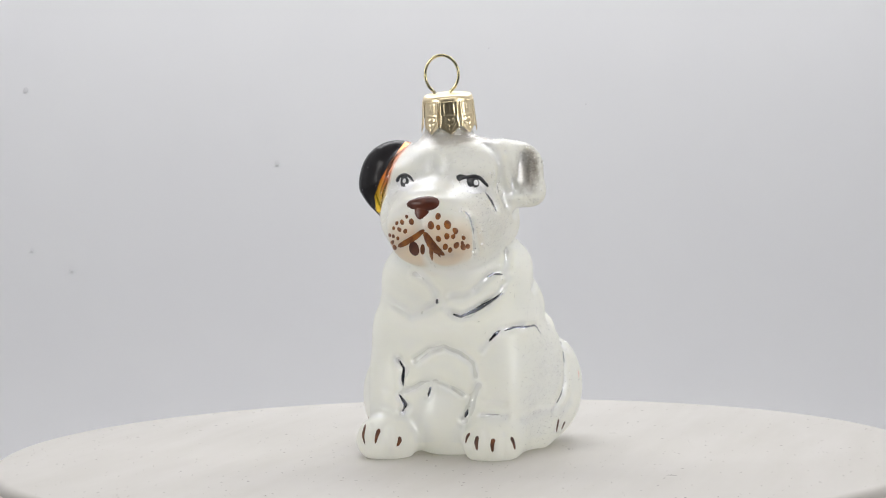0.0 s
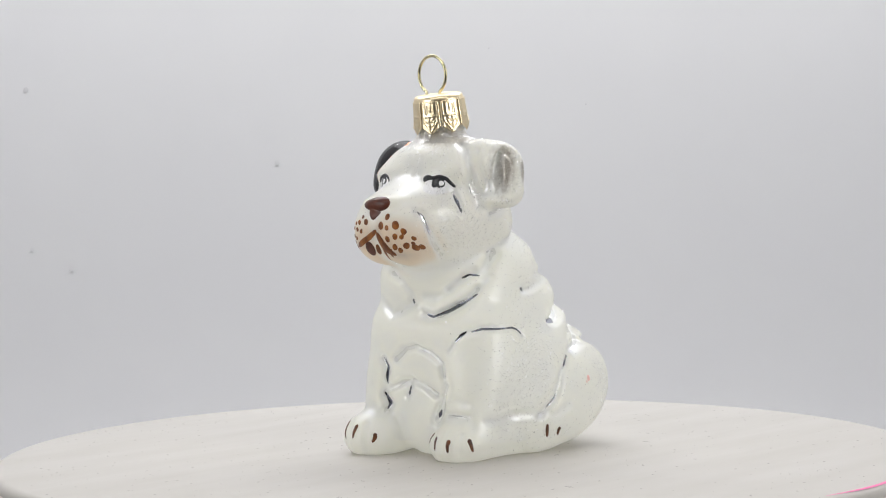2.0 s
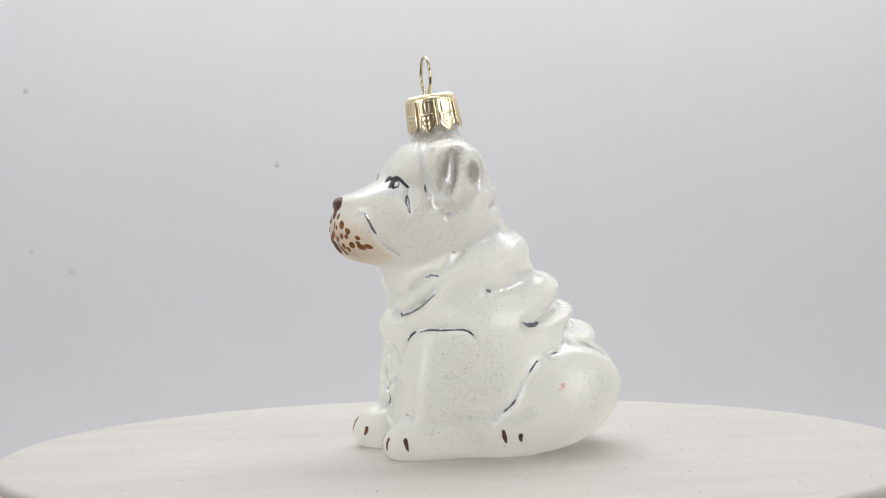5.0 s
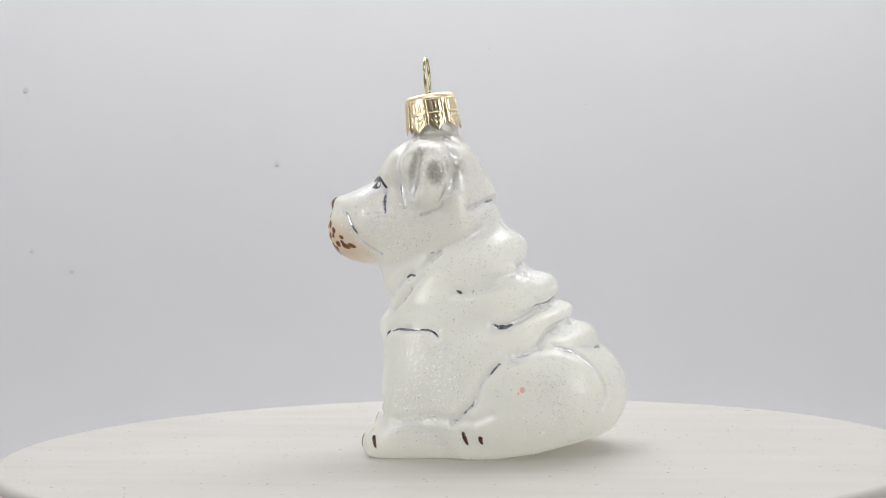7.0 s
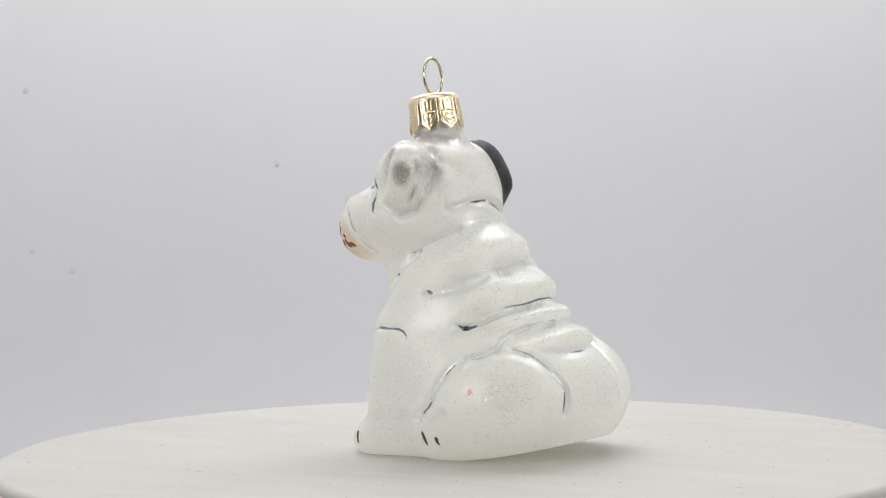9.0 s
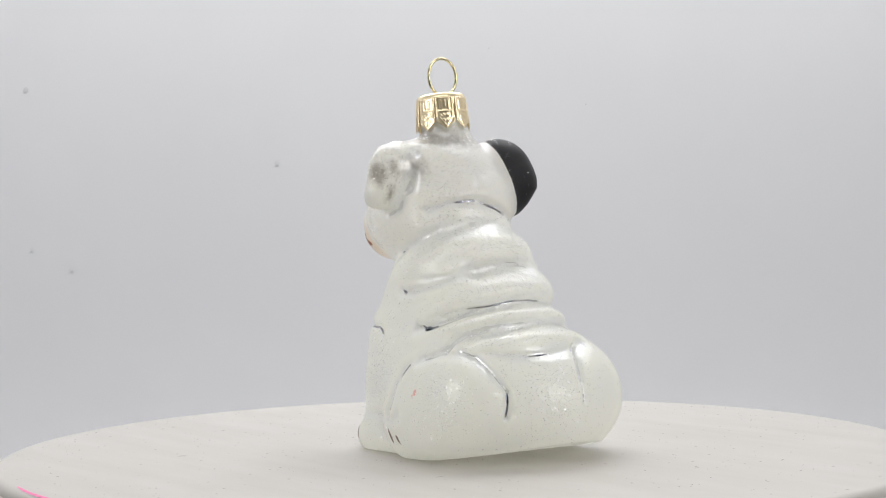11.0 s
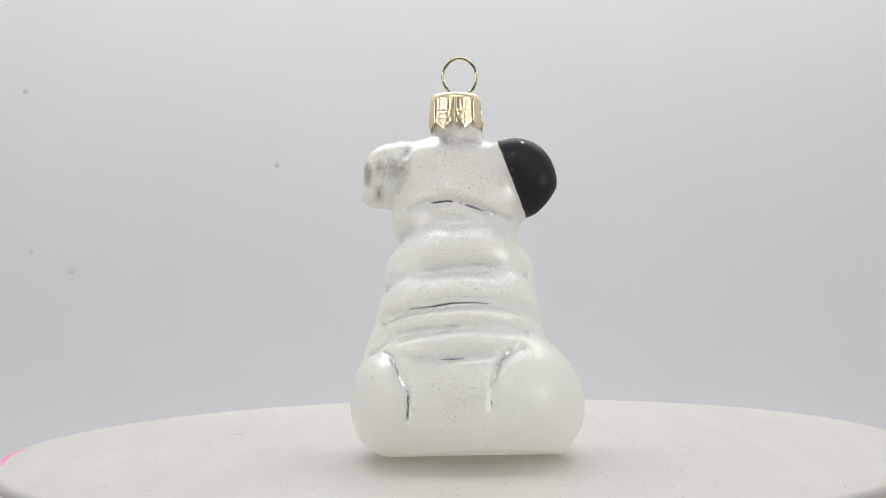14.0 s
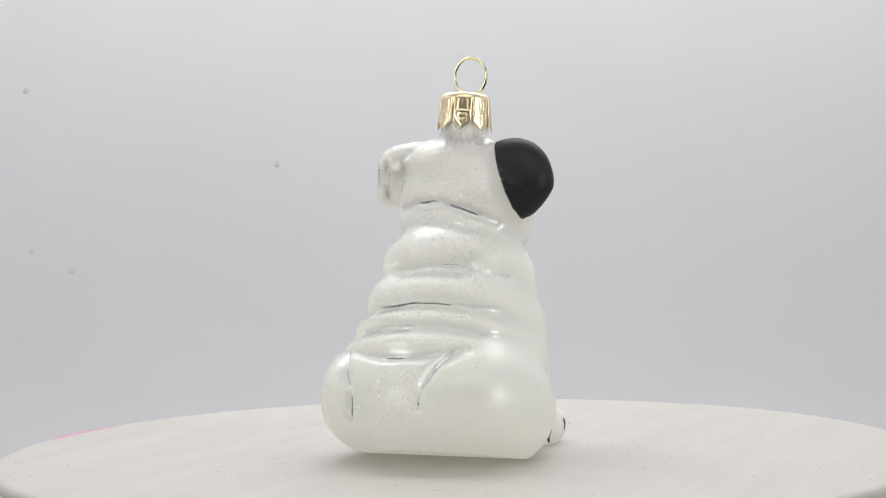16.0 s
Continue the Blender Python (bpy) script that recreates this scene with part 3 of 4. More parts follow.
def net(f, origin, step):
    """Surface net of the field f on a regular grid: verts and quads."""
    inside = f < 0
    n = [s - 1 for s in f.shape]
    corner = [(i, j, k) for i in (0, 1) for j in (0, 1) for k in (0, 1)]
    view = {c: tuple(slice(c[a], c[a] + n[a]) for a in range(3)) for c in corner}
    count = sum(inside[view[c]].astype(np.int8) for c in corner)
    cells = np.argwhere((count > 0) & (count < 8))
    index = -np.ones(n, np.int64)
    index[tuple(cells.T)] = np.arange(len(cells))
    total, hits = np.zeros((len(cells), 3)), np.zeros(len(cells))
    for a in corner:
        for axis in range(3):
            if a[axis]:
                continue
            b = tuple(v + (i == axis) for i, v in enumerate(a))
            fa, fb = f[tuple((cells + a).T)], f[tuple((cells + b).T)]
            ok = (fa < 0) != (fb < 0)
            t = np.where(ok, fa / np.where(ok, fa - fb, 1), 0)
            q = np.array(a, float) + np.eye(3)[axis] * t[:, None]
            total += q * ok[:, None]
            hits += ok
    verts = origin + step * (cells + total / hits[:, None])
    quads = []
    for axis in range(3):
        o, r = [(1, 2), (2, 0), (0, 1)][axis]
        lo = tuple(slice(0 if i == axis else 1, n[i]) for i in range(3))
        hi = tuple(slice(1, n[i] + 1) if i == axis else slice(1, n[i]) for i in range(3))
        a, b = inside[lo], inside[hi]
        e = np.argwhere(a != b) + [0 if i == axis else 1 for i in range(3)]
        flip = inside[tuple(e.T)]
        eo, er = np.eye(3, dtype=int)[o], np.eye(3, dtype=int)[r]
        c = [index[tuple((e - m).T)] for m in (eo + er, er, 0 * eo, eo)]
        face = np.stack(c, 1)
        face[~flip] = face[~flip][:, ::-1]
        quads.append(face)
    return verts, np.concatenate(quads)


STEP = 0.38


def tapered(u, w, pts, half):
    """Signed distance to a stroke that thins out towards both ends."""
    lengths = [math.dist(a, b) for a, b in zip(pts, pts[1:])]
    best, run = None, 0.0
    for (ax, az), (bx, bz), ln in zip(pts, pts[1:], lengths):
        dx, dz = bx - ax, bz - az
        h = np.clip(((u - ax) * dx + (w - az) * dz) / (dx * dx + dz * dz + 1e-9), 0, 1)
        s = (run + h * ln) / sum(lengths)
        d = np.hypot(u - ax - h * dx, w - az - h * dz) - half * (0.15 + 0.85 * np.sqrt(np.maximum(0, np.sin(np.pi * (0.04 + 0.92 * s)))) * (0.8 + 0.2 * np.sin(9 * s + 20 * half)))
        best = d if best is None else np.minimum(best, d)
        run += ln
    return best


def dog_body(parent):
    lo, hi = np.array([-45.0, -31.0, -1.2]), np.array([36.0, 30.0, 84.0])
    size = ((hi - lo) / STEP).astype(int)
    axes = [lo[i] + STEP * np.arange(size[i]) for i in range(3)]
    p = [a.astype(np.float32) for a in np.meshgrid(*axes, indexing="ij")]
    f = dog_form(p)
    near = np.abs(f) < 4
    f[near] = creased([a[near] for a in p], f[near])
    f = np.maximum(f, -p[2])
    verts, quads = net(f, lo, STEP)
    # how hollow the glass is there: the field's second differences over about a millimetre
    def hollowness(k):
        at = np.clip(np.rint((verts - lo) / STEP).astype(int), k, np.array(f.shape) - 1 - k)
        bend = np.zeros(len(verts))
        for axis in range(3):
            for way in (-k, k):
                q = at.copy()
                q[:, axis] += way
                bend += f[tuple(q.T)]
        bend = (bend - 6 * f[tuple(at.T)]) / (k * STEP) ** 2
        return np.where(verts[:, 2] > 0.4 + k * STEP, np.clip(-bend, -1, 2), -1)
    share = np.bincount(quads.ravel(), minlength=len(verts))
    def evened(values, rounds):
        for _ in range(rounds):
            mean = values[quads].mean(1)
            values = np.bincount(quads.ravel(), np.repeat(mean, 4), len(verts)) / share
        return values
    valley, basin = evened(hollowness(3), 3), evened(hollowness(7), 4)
    me = bpy.data.meshes.new("body")
    me.from_pydata((verts * 0.001).tolist(), [], quads.tolist())
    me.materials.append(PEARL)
    me.polygons.foreach_set("use_smooth", [True] * len(me.polygons))
    v = verts.T
    # paint masks, as distances in millimetres
    bare, silver = np.full(len(verts), 9.0), np.full(len(verts), 9.0)
    for azimuth, ahead, depth, width, line_, line_bare, half in CREASES:
        if line_bare:
            u, w = seen_from(v, azimuth)
            away = tapered(u, v[2], line_bare, abs(half)) + 9 * (w < ahead - 8)
            bare, silver = (np.minimum(bare, away), silver) if half > 0 else (bare, np.minimum(silver, away))
    u = seen_from(v, 15.4)[0]
    rear = v[1] + 10.4 + 0.36 * (77.5 - v[2])
    front = u - np.interp(v[2], (59.5, 63.5, 67.7, 71.8, 77.4), (-20.2, -20.6, -19.1, -16.5, -12.6))
    black = np.maximum(np.maximum(rear - 0.4, 57.5 - v[2]), front - 4 * np.maximum(0, 3.0 - v[0]))
    amber = np.maximum(np.maximum(rear - 1.0, 59.5 - v[2]), u - np.interp(v[2], (60.6, 66.2, 71.8, 77.8), (-18.2, -17.2, -15.2, -10.8)))
    amber = np.maximum(amber, 2.2 - v[0])
    tint = np.sqrt((v[0] - 29) ** 2 * 0.35 + (v[1] - 1.0) ** 2 * 0.42 + (v[2] - 51.2) ** 2 * 1.2) - 7.4
    thin = np.full(len(verts), 9.0)
    for c, r in THIN:
        thin = np.minimum(thin, ell(v, c, r))
    worn = np.full(len(verts), 9.0)
    for c, r in WORN:
        worn = np.minimum(worn, ell(v, c, r))
    spray = np.minimum(stroke(u, v[2], MOUTH_A), stroke(u, v[2], MOUTH_B)) + 9 * (v[0] < 14)
    spray = np.minimum(spray, 0.6 + np.hypot(u - MOUTH_B[-1][0] - 1.0, (v[2] - MOUTH_B[-1][1]) * 1.6) * 0.55 + 9 * (v[0] < 14))
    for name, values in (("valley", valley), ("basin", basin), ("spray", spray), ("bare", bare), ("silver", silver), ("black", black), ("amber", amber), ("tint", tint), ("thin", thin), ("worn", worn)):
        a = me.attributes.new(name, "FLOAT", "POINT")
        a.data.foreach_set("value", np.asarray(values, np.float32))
    ob = new("body", me)
    ob.parent = parent
    tagged(ob, "glossy pearl white blown-glass dog body with silver creases")
    return ob, BVHTree.FromPolygons((verts).tolist(), quads.tolist())


MOUTH_A = [(-7.8, 55.9), (-9.9, 54.2), (-12.6, 52.7), (-14.6, 51.6), (-15.7, 50.9)]
MOUTH_B = [(-7.8, 55.4), (-6.9, 53.6), (-5.9, 52.0), (-4.0, 50.1), (-1.4, 49.8)]

# where the lacquer is thin and the silver shows through: centre, radii
THIN = [
    ((6.0, 1.0, 77.0), (9.0, 12.0, 2.8)), ((7.0, 20.0, 69.6), (4.0, 2.6, 5.6)), ((-3.8, 15.4, 71.6), (3.6, 3.4, 5.0)),
    ((4.0, 20.6, 75.6), (3.4, 3.4, 0.8)),
]


# where it is worn off: dark, rough spots on the left ear
WORN = [
    ((2.0, 23.0, 69.2), (1.7, 3.0, 2.5)), ((-2.6, 19.3, 70.8), (2.6, 0.8, 2.3)), ((-4.2, 16.0, 71.8), (2.2, 1.0, 2.4)),
    ((0.0, 19.5, 64.4), (4.0, 0.4, 1.3)), ((6.4, 20.6, 70.6), (1.8, 1.2, 4.0)),
]


def on_body(azimuth, u, z):
    """Where a level ray from that azimuth meets the body, and the normal there (millimetres)."""
    s, c = math.sin(radians(azimuth)), math.cos(radians(azimuth))
    hit = SKIN.ray_cast(Vector((-s * u + c * 90, c * u + s * 90, z)), Vector((-c, -s, 0)))
    return (hit[0], hit[1]) if hit[0] else (None, None)


def drape(rows, azimuth, lift, faces):
    """Lays (u, z, height) points on the body; returns verts in metres, or None where the ray misses."""
    out = []
    for u, z, h in rows:
        place, normal = on_body(azimuth, u, z)
        if place is None:
            return None
        out.append((place + normal * (0.02 + lift * h)) * 0.001)
    return out, faces


def blob(name, azimuth, u, z, ru, rz, turn, mat, parent, lift, label=""):
    """A rounded dab of paint with a slightly uneven outline."""
    rng, n = random.Random(int(1000 * (u + 3 * z))), 18
    wob = [rng.uniform(0.93, 1.07) for _ in range(4)]
    rows, faces = [(u, z, 1.0)], []
    c, s = math.cos(radians(turn)), math.sin(radians(turn))
    for k, (r, h) in enumerate(((0.45, 0.95), (0.8, 0.7), (1.0, 0.0))):
        for j in range(n):
            a = 2 * math.pi * j / n
            w = r * (wob[0] + (wob[1] - 1) * math.sin(2 * a) + (wob[2] - 1) * math.cos(3 * a))
            du, dz = ru * w * math.cos(a), rz * w * math.sin(a)
            rows.append((u + c * du - s * dz, z + s * du + c * dz, h))
    faces += [(0, 1 + j, 1 + (j + 1) % n) for j in range(n)]
    for k in (0, 1):
        a, b = 1 + k * n, 1 + (k + 1) * n
        faces += [(a + j, b + j, b + (j + 1) % n, a + (j + 1) % n) for j in range(n)]
    data = drape(rows, azimuth, lift, faces)
    return part(name, data, mat, parent, label) if data else None


def line(name, azimuth, pts, half, mat, parent, lift, label=""):
    """A brush stroke of varying half width along a smooth line."""
    n, rows, faces = 4 * (len(pts) - 1) + 1, [], []
    t = np.linspace(0, len(pts) - 1, n)
    k = np.arange(len(pts))
    u, z, w = (np.interp(t, k, v) for v in ([a for a, b in pts], [b for a, b in pts], half))
    for v in (u, z):
        v[1:-1] = (v[:-2] + 2 * v[1:-1] + v[2:]) / 4
    du, dz = np.gradient(u), np.gradient(z)
    ln = np.hypot(du, dz) + 1e-6
    for i in range(n):
        end = 0.35 if i in (0, n - 1) else 1.0
        for o, h in ((-1, 0.0), (-0.6, 0.7), (0, 1.0), (0.6, 0.7), (1, 0.0)):
            rows.append((u[i] - dz[i] / ln[i] * w[i] * o * end, z[i] + du[i] / ln[i] * w[i] * o * end, h * end))
    for i in range(n - 1):
        faces += [(5 * i + j, 5 * i + 5 + j, 5 * i + 6 + j, 5 * i + 1 + j) for j in range(4)]
    data = drape(rows, azimuth, lift, faces)
    return part(name, data, mat, parent, label) if data else None


ornament = tagged(new("dog_ornament"), "white pearl glass sitting dog ornament with one black ear, gold cap", "ornament")
body, SKIN = dog_body(ornament)

# eyes
eye_left = blob("eye", 15.4, 4.0, 66.2, 3.05, 2.08, -8, EYEWHITE, body, 0.05)
blob("pupil", 15.4, 3.9, 66.8, 1.80, 1.80, 0, INK, eye_left, 0.10)
blob("iris", 15.4, 3.8, 67.0, 1.04, 1.11, 0, IRIS, eye_left, 0.13)
blob("pupil", 15.4, 4.1, 67.0, 0.83, 0.97, 0, INK, eye_left, 0.15)
blob("eye_glint", 15.4, 4.6, 66.7, 0.64, 0.69, 0, EYEWHITE, eye_left, 0.27)
line("eyelid", 15.4, [(0.1, 67.6), (1.0, 68.1), (2.4, 68.0), (4.3, 68.3), (5.7, 67.8), (6.8, 66.5), (7.6, 65.7)], [0.76, 0.76, 0.42, 0.5, 0.5, 0.42, 0.3], INK, eye_left, 0.20)
line("eyelash", 15.4, [(0.7, 67.6), (1.0, 68.8)], [0.42, 0.28], INK, eye_left, 0.20)
eye_right = blob("eye", 15.4, -12.4, 66.9, 2.22, 1.94, 8, EYEWHITE, body, 0.05)
blob("pupil", 15.4, -12.6, 67.3, 1.18, 1.66, 0, INK, eye_right, 0.10)
blob("iris", 15.4, -12.6, 67.3, 0.76, 1.11, 0, IRIS, eye_right, 0.13)
blob("pupil", 15.4, -12.6, 67.1, 0.55, 0.90, 0, INK, eye_right, 0.15)
blob("eye_glint", 15.4, -12.6, 67.4, 0.44, 0.66, 0, EYEWHITE, eye_right, 0.27)
line("eyelid", 15.4, [(-14.5, 67.2), (-14.0, 68.5), (-12.6, 69.1), (-11.4, 68.5), (-10.3, 67.2)], [0.55, 0.35, 0.35, 0.35, 0.21], INK, eye_right, 0.20)
# nose and mouth
nose = blob("nose", 15.4, -7.8, 62.0, 3.74, 1.66, 0, NOSE, body, 0.35, "glossy dark brown painted nose")
line("nose_wedge", 15.4, [(-8.1, 61.1), (-8.7, 59.5), (-8.8, 58.3)], [1.94, 1.39, 0.42], NOSE, nose, 0.40)
line("mouth_line", 15.4, [(-7.8, 55.9), (-9.9, 54.2), (-12.6, 52.7), (-14.1, 51.9)], [0.48, 0.69, 0.69, 0.42], BROWN, body, 0.12)
line("mouth_line", 15.4, [(-7.8, 55.4), (-6.9, 53.6), (-5.9, 52.0), (-4.6, 50.7), (-3.1, 49.8)], [0.48, 0.9, 1.04, 0.83, 0.28], BROWN, body, 0.12)
line("mouth_line", 15.4, [(-6.0, 51.8), (-6.3, 50.4), (-6.1, 48.4)], [0.69, 0.48, 0.21], BROWN, body, 0.12)
blob("drop", 15.4, -10.3, 51.4, 1.11, 1.66, 12, NOSE, body, 0.12)
blob("drop", 15.4, -8.3, 51.2, 0.55, 1.25, 0, BROWN, body, 0.12)
line("drop", 15.4, [(-3.9, 51.4), (-4.6, 50.1), (-4.1, 49.3)], [0.21, 0.28, 0.14], BROWN, body, 0.12)
blob("whisker_spot", 15.4, -11.9, 59.0, 0.38, 0.48, 15, BROWN, body, 0.12)
blob("whisker_spot", 15.4, -13.0, 57.7, 0.51, 0.64, 9, BROWN, body, 0.12)
blob("whisker_spot", 15.4, -10.8, 57.8, 0.64, 0.80, 21, BROWN, body, 0.12)
blob("whisker_spot", 15.4, -14.3, 57.5, 0.38, 0.48, -11, BROWN, body, 0.12)
blob("whisker_spot", 15.4, -15.1, 56.3, 0.38, 0.48, 4, BROWN, body, 0.12)
blob("whisker_spot", 15.4, -13.7, 56.0, 0.51, 0.64, 24, BROWN, body, 0.12)
blob("whisker_spot", 15.4, -12.3, 55.6, 0.51, 0.64, -6, BROWN, body, 0.12)
blob("whisker_spot", 15.4, -15.2, 54.4, 0.38, 0.48, 4, BROWN, body, 0.12)
blob("whisker_spot", 15.4, -16.1, 54.6, 0.38, 0.48, 5, BROWN, body, 0.12)
blob("whisker_spot", 15.4, -14.1, 53.9, 0.38, 0.48, 3, BROWN, body, 0.12)
blob("whisker_spot", 15.4, -15.5, 52.9, 0.45, 0.56, -10, BROWN, body, 0.12)
blob("whisker_spot", 15.4, -16.3, 52.1, 0.38, 0.48, -2, BROWN, body, 0.12)
blob("whisker_spot", 15.4, -15.0, 51.7, 0.51, 0.64, 18, BROWN, body, 0.12)
blob("whisker_spot", 15.4, -4.5, 59.0, 0.64, 0.80, 0, BROWN, body, 0.12)
blob("whisker_spot", 15.4, -6.2, 56.9, 0.76, 0.96, 16, BROWN, body, 0.12)
blob("whisker_spot", 15.4, -4.5, 56.4, 0.51, 0.64, 7, BROWN, body, 0.12)
blob("whisker_spot", 15.4, -2.3, 57.0, 0.89, 1.11, 19, BROWN, body, 0.12)
blob("whisker_spot", 15.4, -0.5, 55.5, 0.64, 0.80, 17, BROWN, body, 0.12)
blob("whisker_spot", 15.4, -1.0, 54.2, 0.51, 0.64, -11, BROWN, body, 0.12)
blob("whisker_spot", 15.4, -4.5, 53.7, 0.64, 0.80, 7, BROWN, body, 0.12)
blob("whisker_spot", 15.4, -2.5, 54.3, 0.64, 0.80, 12, BROWN, body, 0.12)
blob("whisker_spot", 15.4, 1.4, 53.8, 0.45, 0.56, 15, BROWN, body, 0.12)
blob("whisker_spot", 15.4, -2.9, 51.8, 0.64, 0.80, -9, BROWN, body, 0.12)
blob("whisker_spot", 15.4, -0.3, 52.1, 0.64, 0.80, -19, BROWN, body, 0.12)
blob("whisker_spot", 15.4, -1.8, 51.0, 0.51, 0.64, 4, BROWN, body, 0.12)
blob("whisker_spot", 15.4, 1.3, 51.6, 0.64, 0.80, 15, BROWN, body, 0.12)
blob("whisker_spot", 15.4, 2.4, 51.7, 0.51, 0.64, 21, BROWN, body, 0.12)
blob("whisker_spot", 15.4, 1.1, 52.6, 0.38, 0.48, 1, BROWN, body, 0.12)
# claws
line("claw", 15.4, [(-23.2, 8.3), (-23.8, 5.9), (-23.3, 3.8)], [0.27, 0.34, 0.13], CLAW, body, 0.12)
line("claw", 202.3, [(22.8, 4.3), (21.9, 2.4), (22.3, 0.5)], [0.41, 0.48, 0.27], CLAW, body, 0.12)
line("claw", 202.3, [(26.1, 6.4), (26.6, 5.0), (26.2, 3.3)], [0.20, 0.27, 0.13], CLAW, body, 0.12)
line("claw", 15.4, [(-19.7, 7.6), (-20.4, 5.8), (-20.7, 4.2)], [0.54, 0.41, 0.20], CLAW, body, 0.12)
line("claw", 15.4, [(-14.9, 5.7), (-14.8, 4.6), (-15.5, 3.4)], [0.41, 0.48, 0.27], CLAW, body, 0.12)
line("claw", 15.4, [(2.1, 6.5), (1.4, 5.5), (1.1, 4.2)], [0.27, 0.27, 0.13], CLAW, body, 0.12)
line("claw", 15.4, [(4.0, 6.1), (3.6, 4.6), (3.8, 2.8)], [0.41, 0.48, 0.20], CLAW, body, 0.12)
line("claw", 15.4, [(7.8, 5.6), (7.4, 4.3), (7.5, 2.5)], [0.54, 0.48, 0.27], CLAW, body, 0.12)
line("claw", 15.4, [(12.0, 5.7), (12.6, 4.3), (12.9, 2.6)], [0.41, 0.34, 0.20], CLAW, body, 0.12)
line("claw", 62.1, [(14.5, 7.4), (14.7, 5.6), (15.0, 4.0)], [0.41, 0.54, 0.27], CLAW, body, 0.12)
line("claw", 62.1, [(18.7, 6.3), (18.3, 5.2), (18.5, 4.2)], [0.54, 0.48, 0.27], CLAW, body, 0.12)
line("claw", -62.1, [(-14.5, 7.4), (-14.7, 5.6), (-15.0, 4.0)], [0.41, 0.54, 0.27], CLAW, body, 0.12)
line("claw", -62.1, [(-18.7, 6.3), (-18.3, 5.2), (-18.5, 4.2)], [0.54, 0.48, 0.27], CLAW, body, 0.12)
blob("stain", 103, 11.7, 17.5, 0.55, 0.69, 0, BLUSH, body, 0.03, "small pink paint stain")
blob("stain", 103, 10.8, 16.7, 0.28, 0.35, 0, BLUSH, body, 0.03, "small pink paint stain")


# glitter strewn in patches: centre (millimetres), reach, count
GLITTER = [
        ((6, 2, 78), 11, 900), ((15, 14, 58), 9, 560), ((16, -12, 58), 8, 240), ((2, 22, 22), 10, 420), ((8, 22, 12), 8, 120), ((-8, 6, 64), 11, 420),
        ((-8, -6, 66), 7, 160), ((-15, 5, 51), 12, 420), ((-15, -6, 51), 10, 260), ((-21, 5, 42), 12, 420), ((-22, -6, 42), 11, 260),
        ((-27, 5, 35), 10, 200), ((-24, 14, 34), 8, 120), ((-39, 2, 19), 13, 320), ((-26, 25, 17), 9, 220), ((2, 22, 70), 7, 160),
        ((-32, -8, 28), 12, 160), ((-5, 20, 40), 10, 90), ((-4, 14, 58), 9, 130), ((22, 10, 58), 6, 60), ((-2, 22, 8), 10, 120),
]


def glitter(name, patches, dense, least, most, mat, label, parent, seed):
    rng = random.Random(seed)
    verts, faces = [], []
    for c, reach, count in patches:
        for _ in range(int(count * dense)):
            d = Vector((rng.gauss(0, 1), rng.gauss(0, 1), rng.gauss(0, 1))) * reach * 0.62
            place, normal, _, _ = SKIN.find_nearest(Vector(c) + d)
            if place is None:
                continue
            out = Vector((normal.x, normal.y, 0.12)).normalized()
            loose = 0.22 if rng.random() < 0.75 else 0.8
            tip = (out + Vector((0, 0, rng.uniform(0.28, 0.78))) + loose * Vector((rng.gauss(0, 1), rng.gauss(0, 1), rng.gauss(0, 1)))).normalized()
            a = tip.orthogonal().normalized()
            b, s, k = tip.cross(a), rng.uniform(least, most), len(verts)
            o = place + normal * 0.09
            for i in range(5):
                t = i * 2 * math.pi / 5
                verts.append((o + s * (math.cos(t) * a + math.sin(t) * b)) * 0.001)
            faces.append(tuple(range(k, k + 5)))
    tagged(part(name, (verts, faces), mat, parent, label, smooth=False), kind="stuff")


glitter("glitter", GLITTER, 3.4, 0.06, 0.115, FLAKE, "fine iridescent glitter grains", body, 11)
FLECKS = [((-41, 2, 16), 6.5, 260), ((-27, 26, 15), 5.0, 150), ((-24, 25, 18), 4.0, 60), ((4, 3, 78), 7, 160), ((2, 21, 74), 5, 90), ((15, 14, 57), 6, 90), ((-8, 4, 63), 6, 70)]
glitter("silver_flecks", FLECKS, 1.2, 0.06, 0.15, FLECK, "worn grey silver flecks", body, 12)


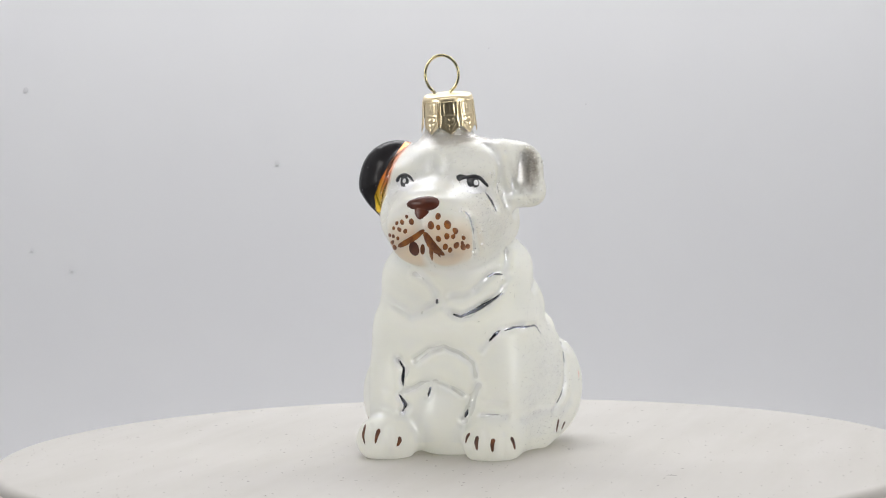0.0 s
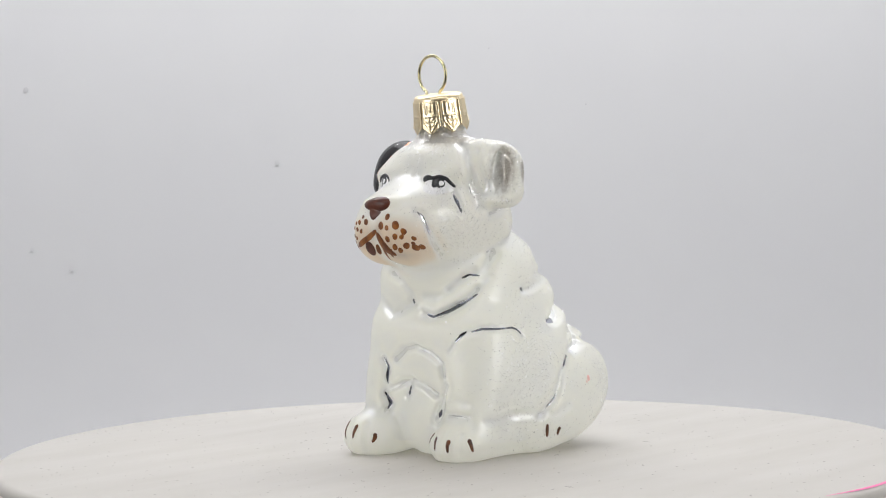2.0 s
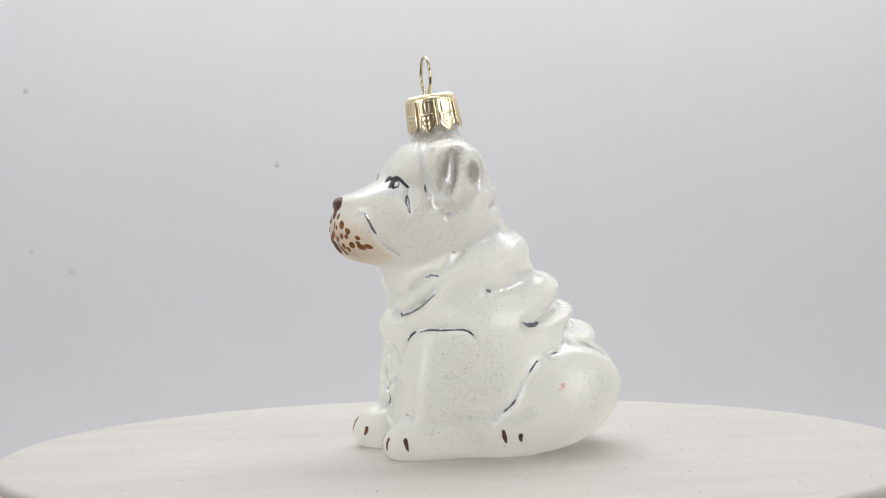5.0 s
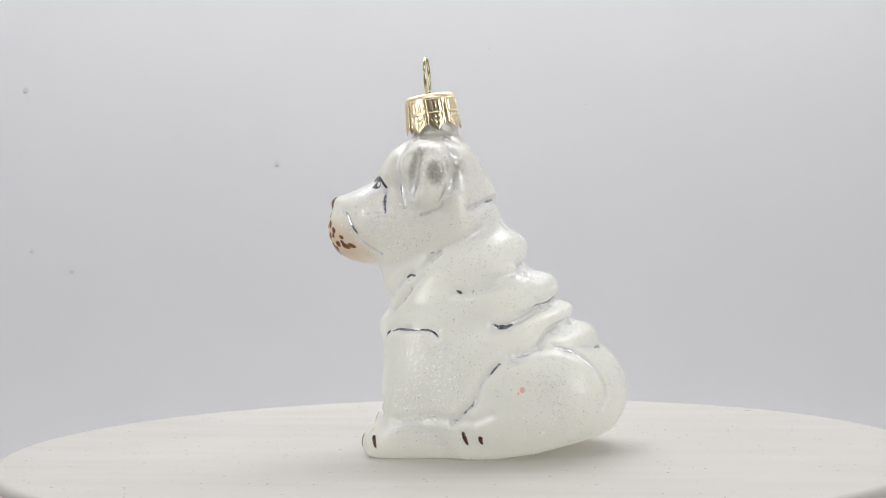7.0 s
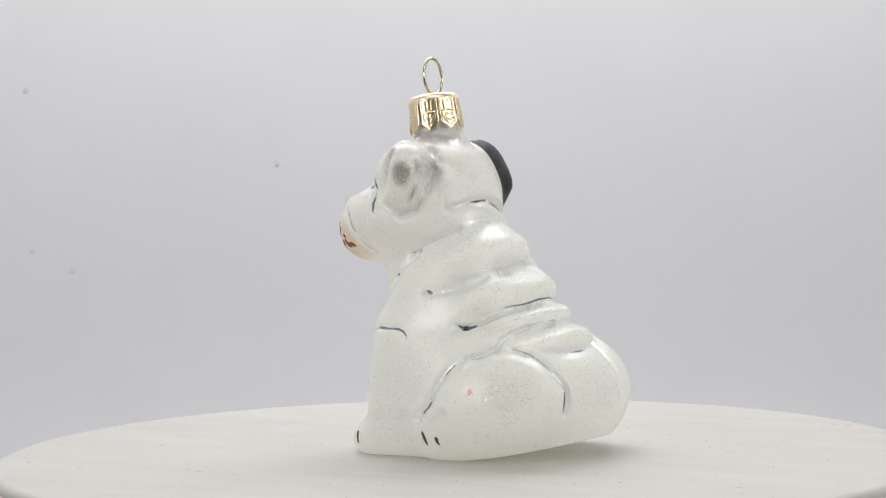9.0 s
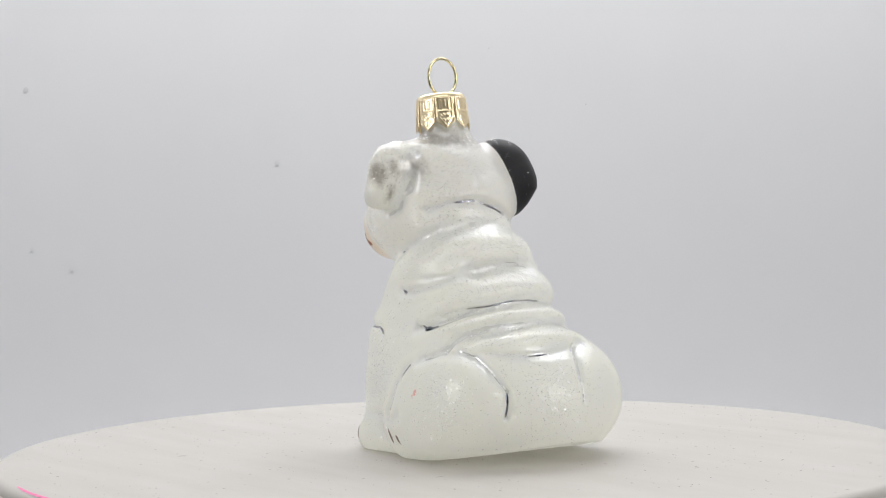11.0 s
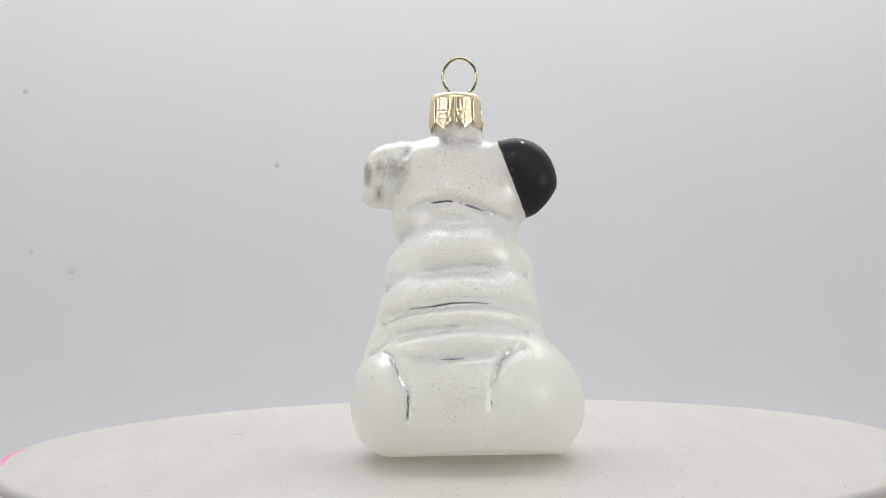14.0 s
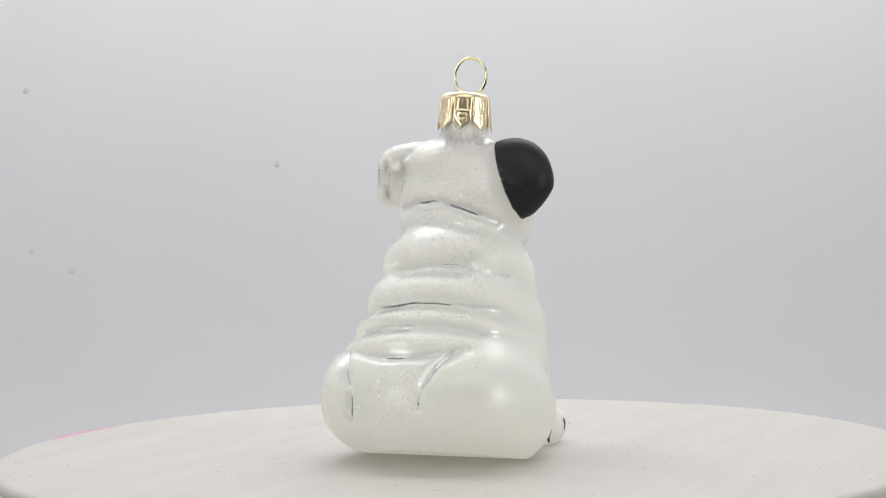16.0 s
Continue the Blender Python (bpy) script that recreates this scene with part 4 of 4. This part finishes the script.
# ---- gold cap and hanging loop ----
def cap(parent):
    """Stamped foil crown: domed top, a cylinder and eight pointed tabs, each with an embossed rosette."""
    base, top = Vector((5.35, -0.05, 80.0)), Vector((6.6, -0.15, 88.7))
    turn = (top - base).to_track_quat("Z", "X").to_matrix().to_4x4()
    root = part("cap", lathe([(r * 0.001, z * 0.001) for r, z in ((0.2, 7.6), (5.3, 7.6), (5.8, 3.4), (6.1, 3.4), (6.28, 7.3), (6.1, 8.2), (5.6, 8.75), (4.6, 8.95), (4.4, 8.8), (3.2, 9.0), (0.2, 9.05))], 64), GOLD, parent, "crimped gold foil cap")
    root.matrix_local = Matrix.Translation(base * 0.001) @ turn
    for k in range(8):
        mid = radians(CAP_TURN + 45 * k)
        half, verts, faces = radians(20.6), [], []
        flare = 0.05 + 0.15 * ((k * 5) % 3)
        def at(s, t, lift):
            # s across -1..1, t down 0..1, pointed lower end
            low = -0.55 + 1.9 * abs(s) ** 1.0
            zz = 7.5 + (low - 7.5) * t
            rr = 6.3 + 0.30 * (1 - zz / 8) + flare * t * t + lift
            a = mid + half * s
            return (0.001 * rr * math.cos(a), 0.001 * rr * math.sin(a), 0.001 * zz)
        def relief(s, t):
            h = 0.13 * math.exp(-(((abs(s) - 0.86) / 0.10) ** 2))
            if 0.10 < t < 0.42:
                h += 0.11 * (math.exp(-(((abs(s) - 0.42) / 0.10) ** 2)) + (t < 0.30) * 0.7 * math.exp(-((s / 0.09) ** 2)))
            # a six-sided frame round a six-petalled rosette
            v = (t - 0.68 + 0.06 * abs(s)) / 0.25
            d = max(abs(s) / 0.74, 0.55 * abs(s) / 0.74 + abs(v))
            h += 0.17 * math.exp(-(((d - 0.95) / 0.11) ** 2))
            if d < 0.82:
                a = math.atan2(v, s)
                h += 0.19 * abs(math.cos(3 * a)) * math.exp(-(((d - 0.48) / 0.22) ** 2))
            return h
        nu, nz = 26, 36
        for layer in (0, 1):
            for i in range(nz + 1):
                for j in range(nu + 1):
                    s, t = 2 * j / nu - 1, i / nz
                    verts.append(at(s, t, relief(s, t) if layer == 0 else -0.12))
        m = (nu + 1) * (nz + 1)
        def vid(layer, i, j):
            return layer * m + i * (nu + 1) + j
        for i in range(nz):
            for j in range(nu):
                faces.append((vid(0, i, j), vid(0, i + 1, j), vid(0, i + 1, j + 1), vid(0, i, j + 1)))
                faces.append((vid(1, i, j), vid(1, i, j + 1), vid(1, i + 1, j + 1), vid(1, i + 1, j)))
        ring = [(0, j) for j in range(nu + 1)] + [(i, nu) for i in range(1, nz + 1)] + [(nz, j) for j in range(nu - 1, -1, -1)] + [(i, 0) for i in range(nz - 1, 0, -1)]
        for (a, b), (c, d) in zip(ring, ring[1:] + ring[:1]):
            faces.append((vid(0, a, b), vid(0, c, d), vid(1, c, d), vid(1, a, b)))
        part("tab", (verts, faces), GOLD, root)
    return root


def loop(parent):
    pts, c = [], Vector((7.2, -1.35, 93.5))
    for i in range(61):
        a = radians(-90 + 30 + (360 - 60) * i / 60)
        pts.append((c + Vector((0.06 * 4.7 * math.sin(a), 4.25 * math.cos(a), 4.7 * math.sin(a)))) * 0.001)
    first, last = pts[0], pts[-1]
    pts = [first + Vector((0, -0.0004, -0.0020))] + pts + [last + Vector((0, 0.0004, -0.0020))]
    part("hanging_loop", tube(pts, 0.00038, 10), WIRE, parent, "thin brass wire loop")


cap(ornament)
loop(ornament)
platter = turntable()
backdrop()
room()


def motions():
    rows = [(float(t), pose(0, 0, 0, 0, 0, -105.4 - 11.683 * t)) for t in range(17)]
    walk(ornament, rows)
    walk(platter, rows)


motions()
